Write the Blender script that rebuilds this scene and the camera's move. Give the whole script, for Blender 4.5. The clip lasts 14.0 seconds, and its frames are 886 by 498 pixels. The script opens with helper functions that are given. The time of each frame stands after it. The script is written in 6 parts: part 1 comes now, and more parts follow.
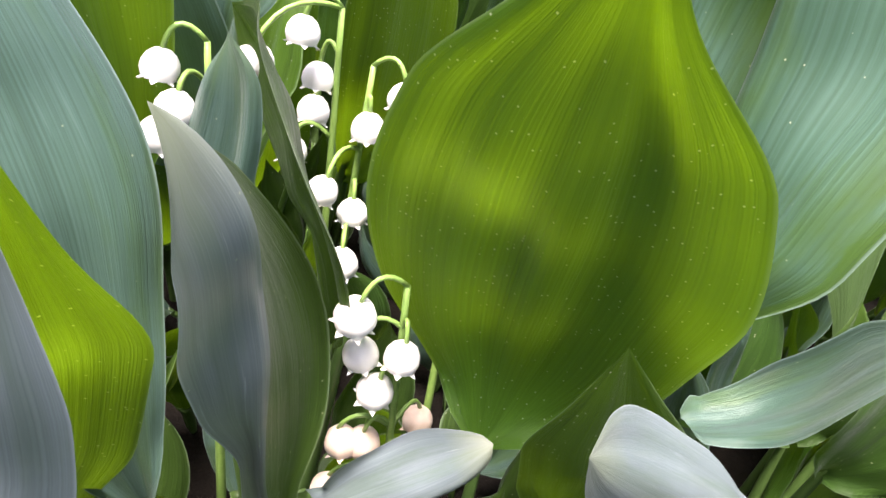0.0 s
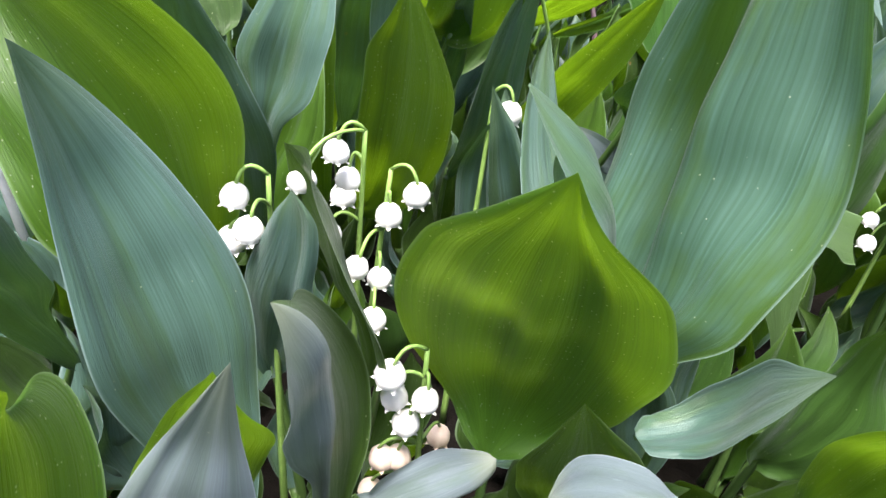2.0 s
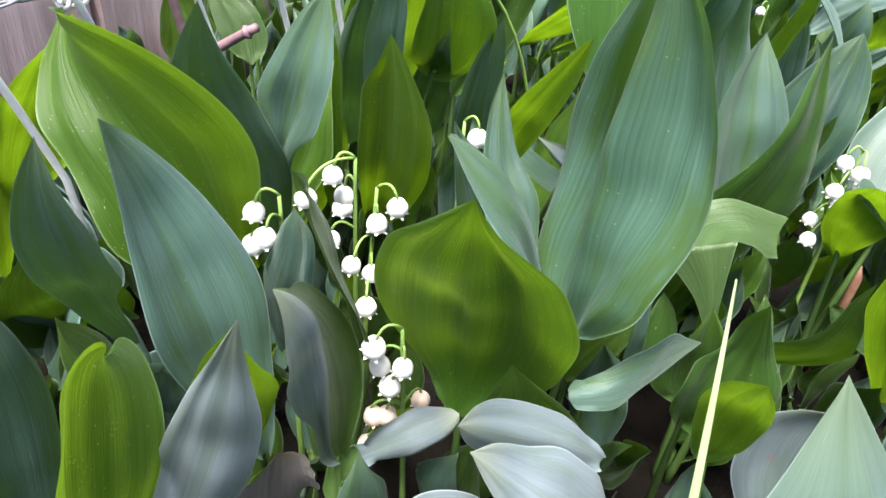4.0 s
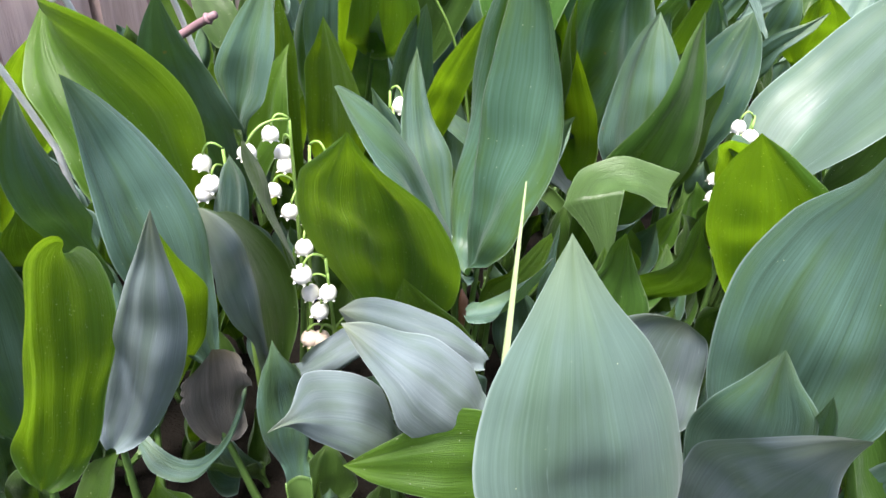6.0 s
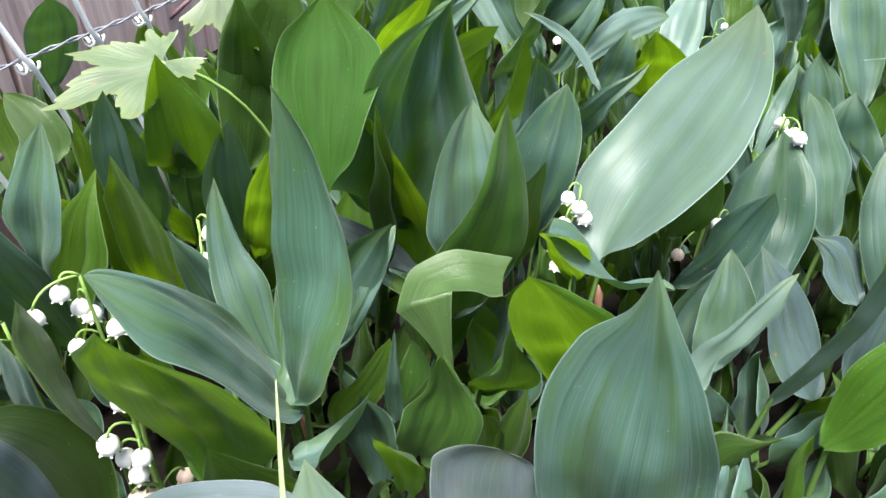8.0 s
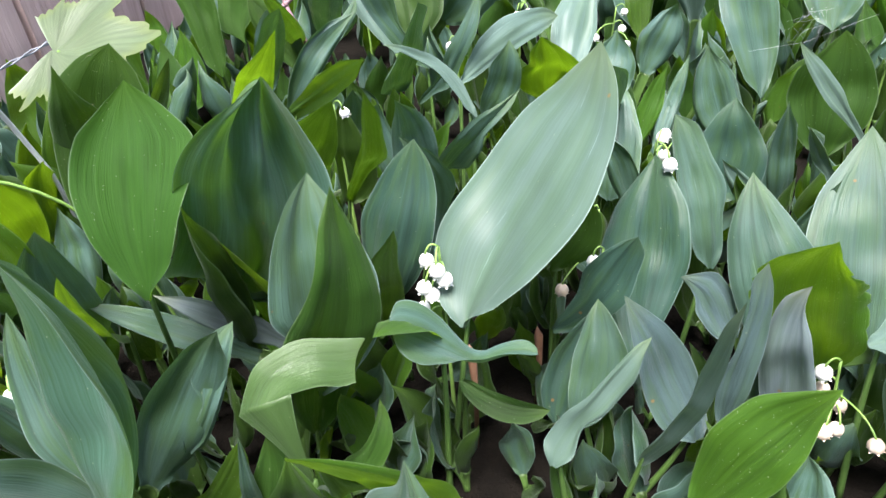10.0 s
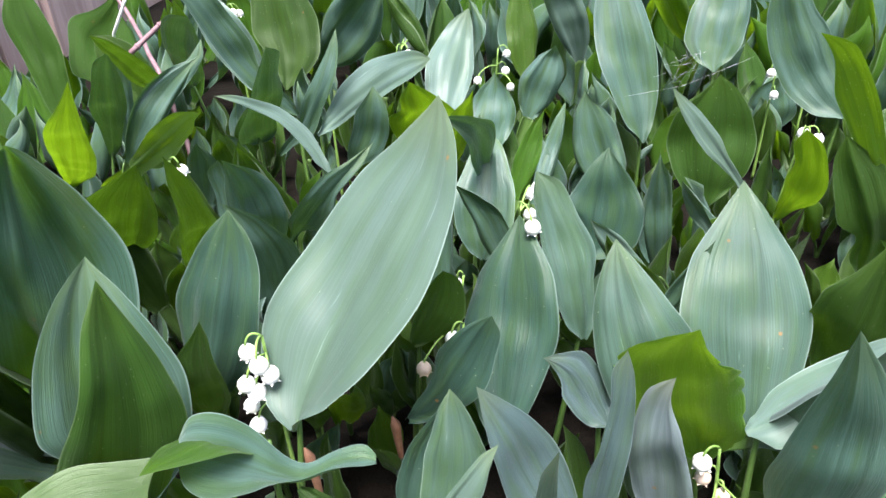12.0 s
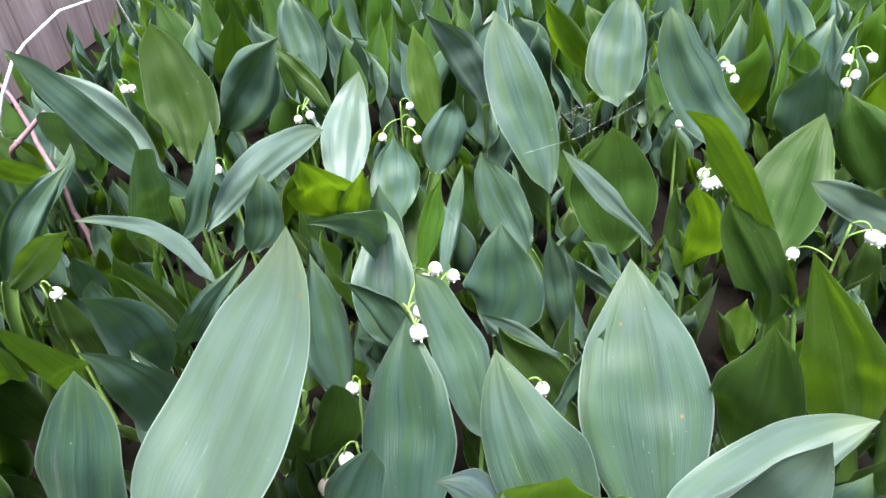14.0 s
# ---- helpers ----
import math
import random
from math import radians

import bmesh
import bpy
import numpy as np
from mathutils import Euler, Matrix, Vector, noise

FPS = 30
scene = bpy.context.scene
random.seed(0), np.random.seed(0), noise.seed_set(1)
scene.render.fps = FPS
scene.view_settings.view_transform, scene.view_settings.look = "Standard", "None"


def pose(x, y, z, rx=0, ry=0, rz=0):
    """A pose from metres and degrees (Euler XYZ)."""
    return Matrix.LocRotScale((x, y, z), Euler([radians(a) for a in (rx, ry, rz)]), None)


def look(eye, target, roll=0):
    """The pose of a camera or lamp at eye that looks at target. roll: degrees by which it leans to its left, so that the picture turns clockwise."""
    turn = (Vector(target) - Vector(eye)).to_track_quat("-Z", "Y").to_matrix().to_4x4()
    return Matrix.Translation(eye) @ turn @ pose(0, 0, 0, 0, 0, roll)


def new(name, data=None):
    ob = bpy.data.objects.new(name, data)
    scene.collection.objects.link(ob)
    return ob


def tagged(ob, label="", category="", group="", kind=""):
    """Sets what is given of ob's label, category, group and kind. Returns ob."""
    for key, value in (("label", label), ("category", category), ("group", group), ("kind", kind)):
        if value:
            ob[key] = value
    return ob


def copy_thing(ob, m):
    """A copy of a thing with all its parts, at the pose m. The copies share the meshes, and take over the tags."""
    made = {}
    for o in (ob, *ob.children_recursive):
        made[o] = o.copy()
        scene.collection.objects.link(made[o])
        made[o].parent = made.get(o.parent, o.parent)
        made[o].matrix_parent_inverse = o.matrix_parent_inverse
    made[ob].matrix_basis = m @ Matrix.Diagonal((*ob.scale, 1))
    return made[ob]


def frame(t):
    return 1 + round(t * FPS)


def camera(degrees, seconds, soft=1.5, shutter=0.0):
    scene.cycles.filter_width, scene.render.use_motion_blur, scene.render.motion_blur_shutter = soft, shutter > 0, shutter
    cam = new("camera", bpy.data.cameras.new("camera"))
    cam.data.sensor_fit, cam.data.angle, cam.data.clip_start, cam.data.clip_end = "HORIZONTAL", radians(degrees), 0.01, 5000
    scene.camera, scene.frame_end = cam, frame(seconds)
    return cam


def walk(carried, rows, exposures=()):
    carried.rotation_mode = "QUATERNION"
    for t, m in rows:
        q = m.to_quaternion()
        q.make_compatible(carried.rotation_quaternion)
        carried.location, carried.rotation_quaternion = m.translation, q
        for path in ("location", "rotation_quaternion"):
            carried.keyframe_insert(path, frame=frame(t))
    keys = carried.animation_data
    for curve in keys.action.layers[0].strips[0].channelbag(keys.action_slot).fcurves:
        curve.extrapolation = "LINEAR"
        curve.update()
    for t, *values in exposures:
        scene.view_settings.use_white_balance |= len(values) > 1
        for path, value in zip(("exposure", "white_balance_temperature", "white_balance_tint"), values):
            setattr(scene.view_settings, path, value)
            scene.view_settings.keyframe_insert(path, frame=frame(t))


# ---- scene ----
cam = camera(64.40, 14.0)
EXPOSURES = [(0, 2.58, 6650, 22), (1, 2.5, 6300, 18), (2.5, 2.37, 6200, 15), (6, 2.33, 6300, 14), (8, 2.29, 6200, 11), (10.5, 2.25, 6150, 13), (14, 2.27, 6180, 14)]
PATH = [
    (0, (0.0070, -0.0268, 0.1782), (-0.0358, 0.4841, -0.1335), 10.43),
    (0.5, (-0.0023, -0.0300, 0.1987), (-0.0462, 0.4787, -0.1164), 9.05),
    (1, (-0.0056, -0.0378, 0.2139), (-0.0492, 0.4620, -0.1152), 7.63),
    (1.5, (-0.0003, -0.0413, 0.2173), (-0.0392, 0.4510, -0.1235), 7.24),
    (2, (0.0048, -0.0483, 0.2213), (-0.0377, 0.4433, -0.1200), 7.60),
    (2.5, (0.0115, -0.0617, 0.2307), (-0.0419, 0.4309, -0.1078), 6.86),
    (2.7, (0.0135, -0.0638, 0.2345), (-0.0440, 0.4275, -0.1051), 6.42),
    (4.8, (0.0435, -0.1003, 0.2534), (-0.0357, 0.3839, -0.0920), 4.29),
    (5, (0.0489, -0.1044, 0.2519), (-0.0327, 0.3826, -0.0889), 4.17),
    (5.5, (0.0598, -0.1126, 0.2535), (-0.0229, 0.3744, -0.0871), 3.78),
    (6, (0.0709, -0.1224, 0.2595), (-0.0144, 0.3616, -0.0848), 3.40),
    (6.5, (0.0778, -0.1258, 0.2658), (-0.0064, 0.3616, -0.0739), 2.71),
    (7, (0.0840, -0.1298, 0.2820), (0.0016, 0.3569, -0.0592), 1.53),
    (7.5, (0.0944, -0.1088, 0.2903), (0.0305, 0.3849, -0.0446), 0.18),
    (8, (0.1071, -0.0874, 0.2888), (0.0814, 0.4113, -0.0439), -0.32),
    (8.2, (0.1142, -0.0831, 0.2861), (0.0945, 0.4197, -0.0407), -0.89),
    (10.3, (0.1742, -0.0331, 0.3204), (0.1706, 0.4443, -0.0429), -5.68),
    (10.5, (0.1810, -0.0256, 0.3183), (0.1880, 0.4523, -0.0443), -5.47),
    (11, (0.1936, -0.0102, 0.3150), (0.2271, 0.4722, -0.0402), -4.80),
    (11.5, (0.2005, -0.0010, 0.3123), (0.2502, 0.4846, -0.0366), -4.15),
    (12, (0.2073, 0.0014, 0.3064), (0.2611, 0.4909, -0.0365), -2.60),
    (12.5, (0.2105, 0.0003, 0.3099), (0.2661, 0.4935, -0.0273), -3.83),
    (13, (0.2206, 0.0098, 0.3197), (0.2793, 0.5011, -0.0197), -5.34),
    (13.5, (0.2356, 0.0178, 0.3300), (0.3038, 0.5054, -0.0129), -7.01),
    (14, (0.2539, 0.0322, 0.3321), (0.3354, 0.5182, -0.0101), -7.09),
]
walk(cam, [(t, look(eye, target, roll)) for t, eye, target, roll in PATH], EXPOSURES)

# ---- light ----
world = bpy.data.worlds.new("world")
scene.world = world
world.use_nodes = True
wn = world.node_tree.nodes
sky = wn.new("ShaderNodeTexSky")
sky.sky_type, sky.sun_disc = "NISHITA", False
sky.sun_elevation, sky.sun_rotation = radians(74), radians(-167)
sky.air_density, sky.dust_density, sky.ozone_density = 1.0, 5.0, 1.0
world.node_tree.links.new(sky.outputs[0], wn["Background"].inputs[0])
wn["Background"].inputs[1].default_value = 0.088
sun = new("sun", bpy.data.lights.new("sun", "SUN"))
sun.data.energy, sun.data.angle, sun.data.color = 3.0, radians(25), (1.0, 0.955, 0.88)
sun.matrix_world = look((-0.10, -0.42, 1.5), (0, 0, 0))
scene.view_settings.exposure = 2.0


# ---- materials ----
def nodes(name):
    mat = bpy.data.materials.new(name)
    mat.use_nodes = True
    t = mat.node_tree
    return mat, t, t.nodes["Principled BSDF"], t.nodes["Material Output"]


def put(t, kind, **sockets):
    n = t.nodes.new("ShaderNode" + kind)
    for k, v in sockets.items():
        n.inputs[k.replace("_", " ")].default_value = v
    return n


def ramp(t, fac, a, b, ca, cb):
    r = t.nodes.new("ShaderNodeValToRGB")
    r.color_ramp.elements[0].position, r.color_ramp.elements[1].position = a, b
    r.color_ramp.elements[0].color, r.color_ramp.elements[1].color = (*ca, 1), (*cb, 1)
    t.links.new(fac, r.inputs[0])
    return r.outputs[0]


def mixc(t, fac, a, b, mode="MIX"):
    m = t.nodes.new("ShaderNodeMix")
    m.data_type, m.blend_type = "RGBA", mode
    for s, v in ((m.inputs[0], fac), (m.inputs[6], a), (m.inputs[7], b)):
        if isinstance(v, (int, float)):
            s.default_value = v
        elif isinstance(v, tuple):
            s.default_value = (*v, 1)
        else:
            t.links.new(v, s)
    return m.outputs[2]


def leaf_material(name, dark, light, glow, thin, rough, spec, specks, scuffs=0.0, bare=0.0, relief=0.34, ribbed=0.55):
    """A leaf blade: parallel veins that run along it, blotches, a pale margin, dust specks, and light that shines through."""
    mat, t, bsdf, out = nodes(name)
    uv = t.nodes.new("ShaderNodeUVMap")
    info = t.nodes.new("ShaderNodeObjectInfo")
    tc = t.nodes.new("ShaderNodeTexCoord")
    sep = t.nodes.new("ShaderNodeSeparateXYZ")
    t.links.new(uv.outputs[0], sep.inputs[0])

    def streaks(sx, sy, detail):
        m = put(t, "Mapping")
        m.inputs["Scale"].default_value = (sx, sy, 1)
        t.links.new(uv.outputs[0], m.inputs[0])
        n = put(t, "TexNoise", Scale=1.0, Detail=detail, Roughness=0.6)
        n.noise_dimensions = "4D"
        t.links.new(m.outputs[0], n.inputs["Vector"])
        k = t.nodes.new("ShaderNodeMath")
        k.operation = "MULTIPLY"
        k.inputs[1].default_value = 37.0
        t.links.new(info.outputs["Random"], k.inputs[0])
        t.links.new(k.outputs[0], n.inputs["W"])
        return n.outputs[0]

    fine, broad, wear = streaks(130, 1.1, 4), streaks(5, 0.9, 3), streaks(26, 3.2, 4)
    blotch = put(t, "TexNoise", Scale=55.0, Detail=4.0, Roughness=0.6)
    t.links.new(tc.outputs["Object"], blotch.inputs["Vector"])
    base = mixc(t, ramp(t, broad, 0.2, 0.8, (0, 0, 0), (1, 1, 1)), dark, light)
    base = mixc(t, ramp(t, fine, 0.42, 0.66, (0, 0, 0), (0.45, 0.45, 0.45)), base, tuple(min(1, c * 1.4) for c in light))
    base = mixc(t, ramp(t, blotch.outputs[0], 0.45, 0.75, (0, 0, 0), (0.35, 0.35, 0.35)), base, dark)
    # dark grooves between the veins, their shade painted in, and the fine parallel veins
    groove = streaks(11, 0.7, 4)
    base = mixc(t, ramp(t, groove, 0.52, 0.66, (0, 0, 0), (ribbed,) * 3), base, tuple(c * 0.45 for c in dark))
    vein = put(t, "TexWave", Scale=15.0, Distortion=2.0, Detail=2.0)
    vein.inputs["Detail Scale"].default_value = 0.8
    along_u = put(t, "Mapping")
    along_u.inputs["Scale"].default_value = (1, 0.08, 1)
    t.links.new(uv.outputs[0], along_u.inputs[0])
    t.links.new(along_u.outputs[0], vein.inputs["Vector"])
    base = mixc(t, ramp(t, vein.outputs[0], 0.5, 1.0, (0, 0, 0), (0.5 * ribbed,) * 3), base, tuple(c * 0.55 for c in dark))
    hsv = put(t, "HueSaturation")
    for sock, lo, hi in (("Hue", 0.487, 0.505), ("Value", 0.86, 1.14)):
        r = put(t, "MapRange", To_Min=lo, To_Max=hi)
        t.links.new(info.outputs["Random"], r.inputs[0])
        t.links.new(r.outputs[0], hsv.inputs[sock])
    t.links.new(base, hsv.inputs["Color"])
    base = hsv.outputs[0]
    # pale scuffs that follow the veins
    if scuffs:
        base = mixc(t, ramp(t, wear, 0.645, 0.69, (0, 0, 0), (scuffs,) * 3), base, tuple(min(0.62, c * 1.7 + 0.04) for c in light))
    # places where the waxy bloom is rubbed off
    if bare:
        worn = streaks(4.5, 2.0, 5)
        base = mixc(t, ramp(t, worn, 0.46, 0.60, (0, 0, 0), (bare,) * 3), base, (0.040, 0.082, 0.017))
    # tips that have turned yellow-green
    base = mixc(t, ramp(t, sep.outputs[1], 0.8, 1.0, (0, 0, 0), (0.5, 0.5, 0.5)), base, tuple(c * k for c, k in zip(light, (1.25, 1.1, 0.45))))
    # margin
    d = t.nodes.new("ShaderNodeMath")
    d.operation = "SUBTRACT"
    d.inputs[1].default_value = 0.5
    t.links.new(sep.outputs[0], d.inputs[0])
    a = t.nodes.new("ShaderNodeMath")
    a.operation = "ABSOLUTE"
    t.links.new(d.outputs[0], a.inputs[0])
    edge = ramp(t, a.outputs[0], 0.486, 0.496, (0, 0, 0), (0.7, 0.7, 0.7))
    base = mixc(t, edge, base, tuple(min(0.7, c * 1.5 + 0.1) for c in light))
    # midrib
    rib = ramp(t, a.outputs[0], 0.0, 0.014, (0.18, 0.18, 0.18), (0, 0, 0))
    base = mixc(t, rib, base, tuple(c * 1.5 for c in light))
    # specks of dust
    vor = put(t, "TexVoronoi", Scale=1000.0, Randomness=1.0)
    t.links.new(tc.outputs["Object"], vor.inputs["Vector"])
    pick = t.nodes.new("ShaderNodeSeparateColor")
    t.links.new(vor.outputs["Color"], pick.inputs[0])
    dot = ramp(t, vor.outputs["Distance"], 0.10, 0.22, (1, 1, 1), (0, 0, 0))
    few = ramp(t, pick.outputs[0], 1 - specks, 1 - specks + 0.01, (0, 0, 0), (0.8, 0.8, 0.8))
    base = mixc(t, mixc(t, 1.0, dot, few, "MULTIPLY"), base, (0.55, 0.6, 0.35))
    # a few small brown blemishes
    blem = put(t, "TexVoronoi", Scale=95.0, Randomness=1.0)
    t.links.new(tc.outputs["Object"], blem.inputs["Vector"])
    which = t.nodes.new("ShaderNodeSeparateColor")
    t.links.new(blem.outputs["Color"], which.inputs[0])
    spot = ramp(t, blem.outputs["Distance"], 0.06, 0.1, (1, 1, 1), (0, 0, 0))
    rare = ramp(t, which.outputs[1], 0.93, 0.94, (0, 0, 0), (0.75, 0.75, 0.75))
    base = mixc(t, mixc(t, 1.0, spot, rare, "MULTIPLY"), base, (0.20, 0.105, 0.03))
    t.links.new(base, bsdf.inputs["Base Color"])
    bsdf.inputs["Specular IOR Level"].default_value = spec
    bsdf.inputs["Sheen Weight"].default_value, bsdf.inputs["Sheen Roughness"].default_value = 0.06, 0.4
    bsdf.inputs["Sheen Tint"].default_value = (0.85, 0.92, 1.0, 1)
    rr = ramp(t, wear, 0.3, 0.7, (rough + 0.1,) * 3, (rough - 0.08,) * 3)
    t.links.new(rr, bsdf.inputs["Roughness"])
    h = t.nodes.new("ShaderNodeMath")
    h.operation = "MULTIPLY_ADD"
    h.inputs[1].default_value = 3.5
    t.links.new(broad, h.inputs[0])
    g = t.nodes.new("ShaderNodeMath")
    g.operation = "MULTIPLY_ADD"
    g.inputs[1].default_value = -2.4
    t.links.new(groove, g.inputs[0])
    t.links.new(fine, g.inputs[2])
    t.links.new(g.outputs[0], h.inputs[2])
    bump = put(t, "Bump", Strength=relief, Distance=0.0012)
    t.links.new(h.outputs[0], bump.inputs["Height"])
    t.links.new(bump.outputs[0], bsdf.inputs["Normal"])
    tr = t.nodes.new("ShaderNodeBsdfTranslucent")
    veil = mixc(t, ramp(t, broad, 0.25, 0.75, (0, 0, 0), (1, 1, 1)), tuple(c * 0.6 for c in glow), glow)
    veil = mixc(t, ramp(t, fine, 0.4, 0.8, (0, 0, 0), (0.25, 0.25, 0.25)), veil, tuple(min(1, c * 1.3) for c in glow))
    t.links.new(veil, tr.inputs[0])
    t.links.new(bump.outputs[0], tr.inputs["Normal"])
    mix = t.nodes.new("ShaderNodeMixShader")
    mix.inputs[0].default_value = thin
    t.links.new(bsdf.outputs[0], mix.inputs[1])
    t.links.new(tr.outputs[0], mix.inputs[2])
    t.links.new(mix.outputs[0], out.inputs[0])
    return mat


# same leaf as deep_leaf, with the yellow-green of light from behind in its colours
BACKLIT = leaf_material("backlit_leaf", (0.030, 0.082, 0.008), (0.052, 0.120, 0.012), (0.190, 0.345, 0.004), 0.45, 0.4, 0.28, 0.2)
GLAUCOUS = leaf_material("glaucous_leaf", (0.034, 0.076, 0.049), (0.070, 0.124, 0.108), (0.09, 0.22, 0.02), 0.16, 0.4, 0.42, 0.012, 0.3, 0.6)
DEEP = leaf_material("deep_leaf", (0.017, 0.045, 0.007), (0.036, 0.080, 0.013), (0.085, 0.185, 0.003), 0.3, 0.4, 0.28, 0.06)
PALE = leaf_material("pale_leaf", (0.056, 0.092, 0.074), (0.080, 0.122, 0.104), (0.13, 0.25, 0.05), 0.13, 0.45, 0.25, 0.006, 0.7, 0.25, 0.10, 0.1)
# pale waxy leaf with the lavender reflection of the sky painted into its colour
SKYLIT = leaf_material("skylit_leaf", (0.088, 0.118, 0.124), (0.142, 0.174, 0.188), (0.14, 0.24, 0.08), 0.1, 0.42, 0.4, 0.006, 0.5, 0.3, 0.13, 0.2)

PALE_GREEN = leaf_material("pale_green_leaf", (0.034, 0.074, 0.018), (0.066, 0.120, 0.042), (0.10, 0.20, 0.008), 0.25, 0.36, 0.5, 0.01, 0.8, 0.5)
# shaded copy of glaucous_leaf: about half its tone, for leaves in shadow
SHADED_WAXY = leaf_material("shaded_waxy_leaf", (0.016, 0.040, 0.029), (0.034, 0.072, 0.057), (0.05, 0.13, 0.01), 0.18, 0.4, 0.3, 0.02, 0.2, 0.4)
MID_WAXY = leaf_material("mid_waxy_leaf", (0.030, 0.062, 0.043), (0.052, 0.092, 0.072), (0.08, 0.18, 0.02), 0.14, 0.4, 0.36, 0.012, 0.7, 0.4)
BLUISH = leaf_material("bluish_leaf", (0.030, 0.052, 0.052), (0.060, 0.092, 0.096), (0.08, 0.16, 0.05), 0.12, 0.4, 0.4, 0.006, 0.3, 0.3)
MATTE = leaf_material("matte_leaf", (0.016, 0.046, 0.006), (0.030, 0.078, 0.011), (0.11, 0.25, 0.003), 0.42, 0.62, 0.1, 0.05)
RUBBED = leaf_material("rubbed_leaf", (0.024, 0.064, 0.030), (0.060, 0.116, 0.090), (0.12, 0.28, 0.010), 0.26, 0.4, 0.4, 0.015, 0.3, 1.0)
# mauve-brown dead leaf; the shadow it lies in is part of this colour
DEAD_SHADED = leaf_material("dead_shaded_leaf", (0.070, 0.062, 0.050), (0.150, 0.136, 0.120), (0.08, 0.07, 0.03), 0.1, 0.55, 0.3, 0.004, 0.2)


def plain(name, colour, other, scale, rough, bump=0.3, dist=0.002, stretch=(1, 1, 1), spec=0.4):
    mat, t, bsdf, out = nodes(name)
    tc = t.nodes.new("ShaderNodeTexCoord")
    m = put(t, "Mapping")
    m.inputs["Scale"].default_value = stretch
    t.links.new(tc.outputs["Object"], m.inputs[0])
    n = put(t, "TexNoise", Scale=scale, Detail=6.0, Roughness=0.65)
    n2 = put(t, "TexNoise", Scale=scale * 0.17, Detail=3.0)
    t.links.new(m.outputs[0], n.inputs["Vector"])
    t.links.new(m.outputs[0], n2.inputs["Vector"])
    c = mixc(t, ramp(t, n.outputs[0], 0.3, 0.7, (0, 0, 0), (1, 1, 1)), colour, other)
    c = mixc(t, ramp(t, n2.outputs[0], 0.4, 0.7, (0, 0, 0), (0.5, 0.5, 0.5)), c, tuple(x * 0.6 for x in colour))
    t.links.new(c, bsdf.inputs["Base Color"])
    bsdf.inputs["Roughness"].default_value, bsdf.inputs["Specular IOR Level"].default_value = rough, spec
    b = put(t, "Bump", Strength=bump, Distance=dist)
    t.links.new(n.outputs[0], b.inputs["Height"])
    t.links.new(b.outputs[0], bsdf.inputs["Normal"])
    return mat


# near-black: the deep shade between the leaves is put into the soil colour
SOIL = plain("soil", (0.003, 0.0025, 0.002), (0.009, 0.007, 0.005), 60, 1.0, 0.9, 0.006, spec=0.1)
STALK = plain("green_stalk", (0.16, 0.28, 0.06), (0.24, 0.38, 0.09), 120, 0.45)
PETIOLE = plain("petiole", (0.055, 0.11, 0.025), (0.09, 0.16, 0.04), 90, 0.4, 0.2, 0.001, (1, 1, 0.15))
WOOD = plain("weathered_board", (0.29, 0.205, 0.185), (0.58, 0.44, 0.41), 90, 0.8, 0.8, 0.003, (1, 1, 0.06))
TWIG = plain("twig_bark", (0.13, 0.075, 0.085), (0.24, 0.15, 0.165), 150, 0.55, 0.5, 0.001)
WIRE = plain("galvanised_wire", (0.16, 0.17, 0.19), (0.3, 0.31, 0.33), 300, 0.4)
PLASTIC = plain("white_wire_coating", (0.74, 0.73, 0.71), (0.85, 0.84, 0.81), 200, 0.45)
STRAW = plain("dry_blade", (0.24, 0.31, 0.15), (0.36, 0.42, 0.25), 120, 0.5, 0.3, 0.001, (1, 1, 0.1))



def petal_material(name, colour, other):
    mat, t, bsdf, out = nodes(name)
    tc = t.nodes.new("ShaderNodeTexCoord")
    n = put(t, "TexNoise", Scale=320.0, Detail=4.0)
    t.links.new(tc.outputs["Object"], n.inputs["Vector"])
    t.links.new(mixc(t, ramp(t, n.outputs[0], 0.4, 0.75, (0, 0, 0), (1, 1, 1)), colour, other), bsdf.inputs["Base Color"])
    bsdf.inputs["Roughness"].default_value = 0.5
    bsdf.inputs["Subsurface Weight"].default_value, bsdf.inputs["Subsurface Radius"].default_value = 0.25, (0.004, 0.004, 0.003)
    bump = put(t, "Bump", Strength=0.2, Distance=0.0005)
    t.links.new(n.outputs[0], bump.inputs["Height"])
    t.links.new(bump.outputs[0], bsdf.inputs["Normal"])
    return mat


PETAL = petal_material("petal", (0.70, 0.70, 0.67), (0.62, 0.62, 0.57))
# low bells: fading cream, with the shadow they hang in mixed into the colour
OLD_SHADED_PETAL = petal_material("fading_shaded_petal", (0.58, 0.48, 0.40), (0.46, 0.35, 0.26))


# ---- building ----
def mesh_of(name, bm, material, smooth=True):
    me = bpy.data.meshes.new(name)
    bm.to_mesh(me)
    bm.free()
    for p in me.polygons:
        p.use_smooth = smooth
    me.materials.append(material)
    return me


def part(name, bm, material, parent, label="", smooth=True):
    ob = new(name, mesh_of(name, bm, material, smooth))
    ob.parent = parent
    ob.matrix_parent_inverse = Matrix.Translation(parent.matrix_basis.translation).inverted() if parent.parent is None else Matrix()
    return tagged(ob, label)


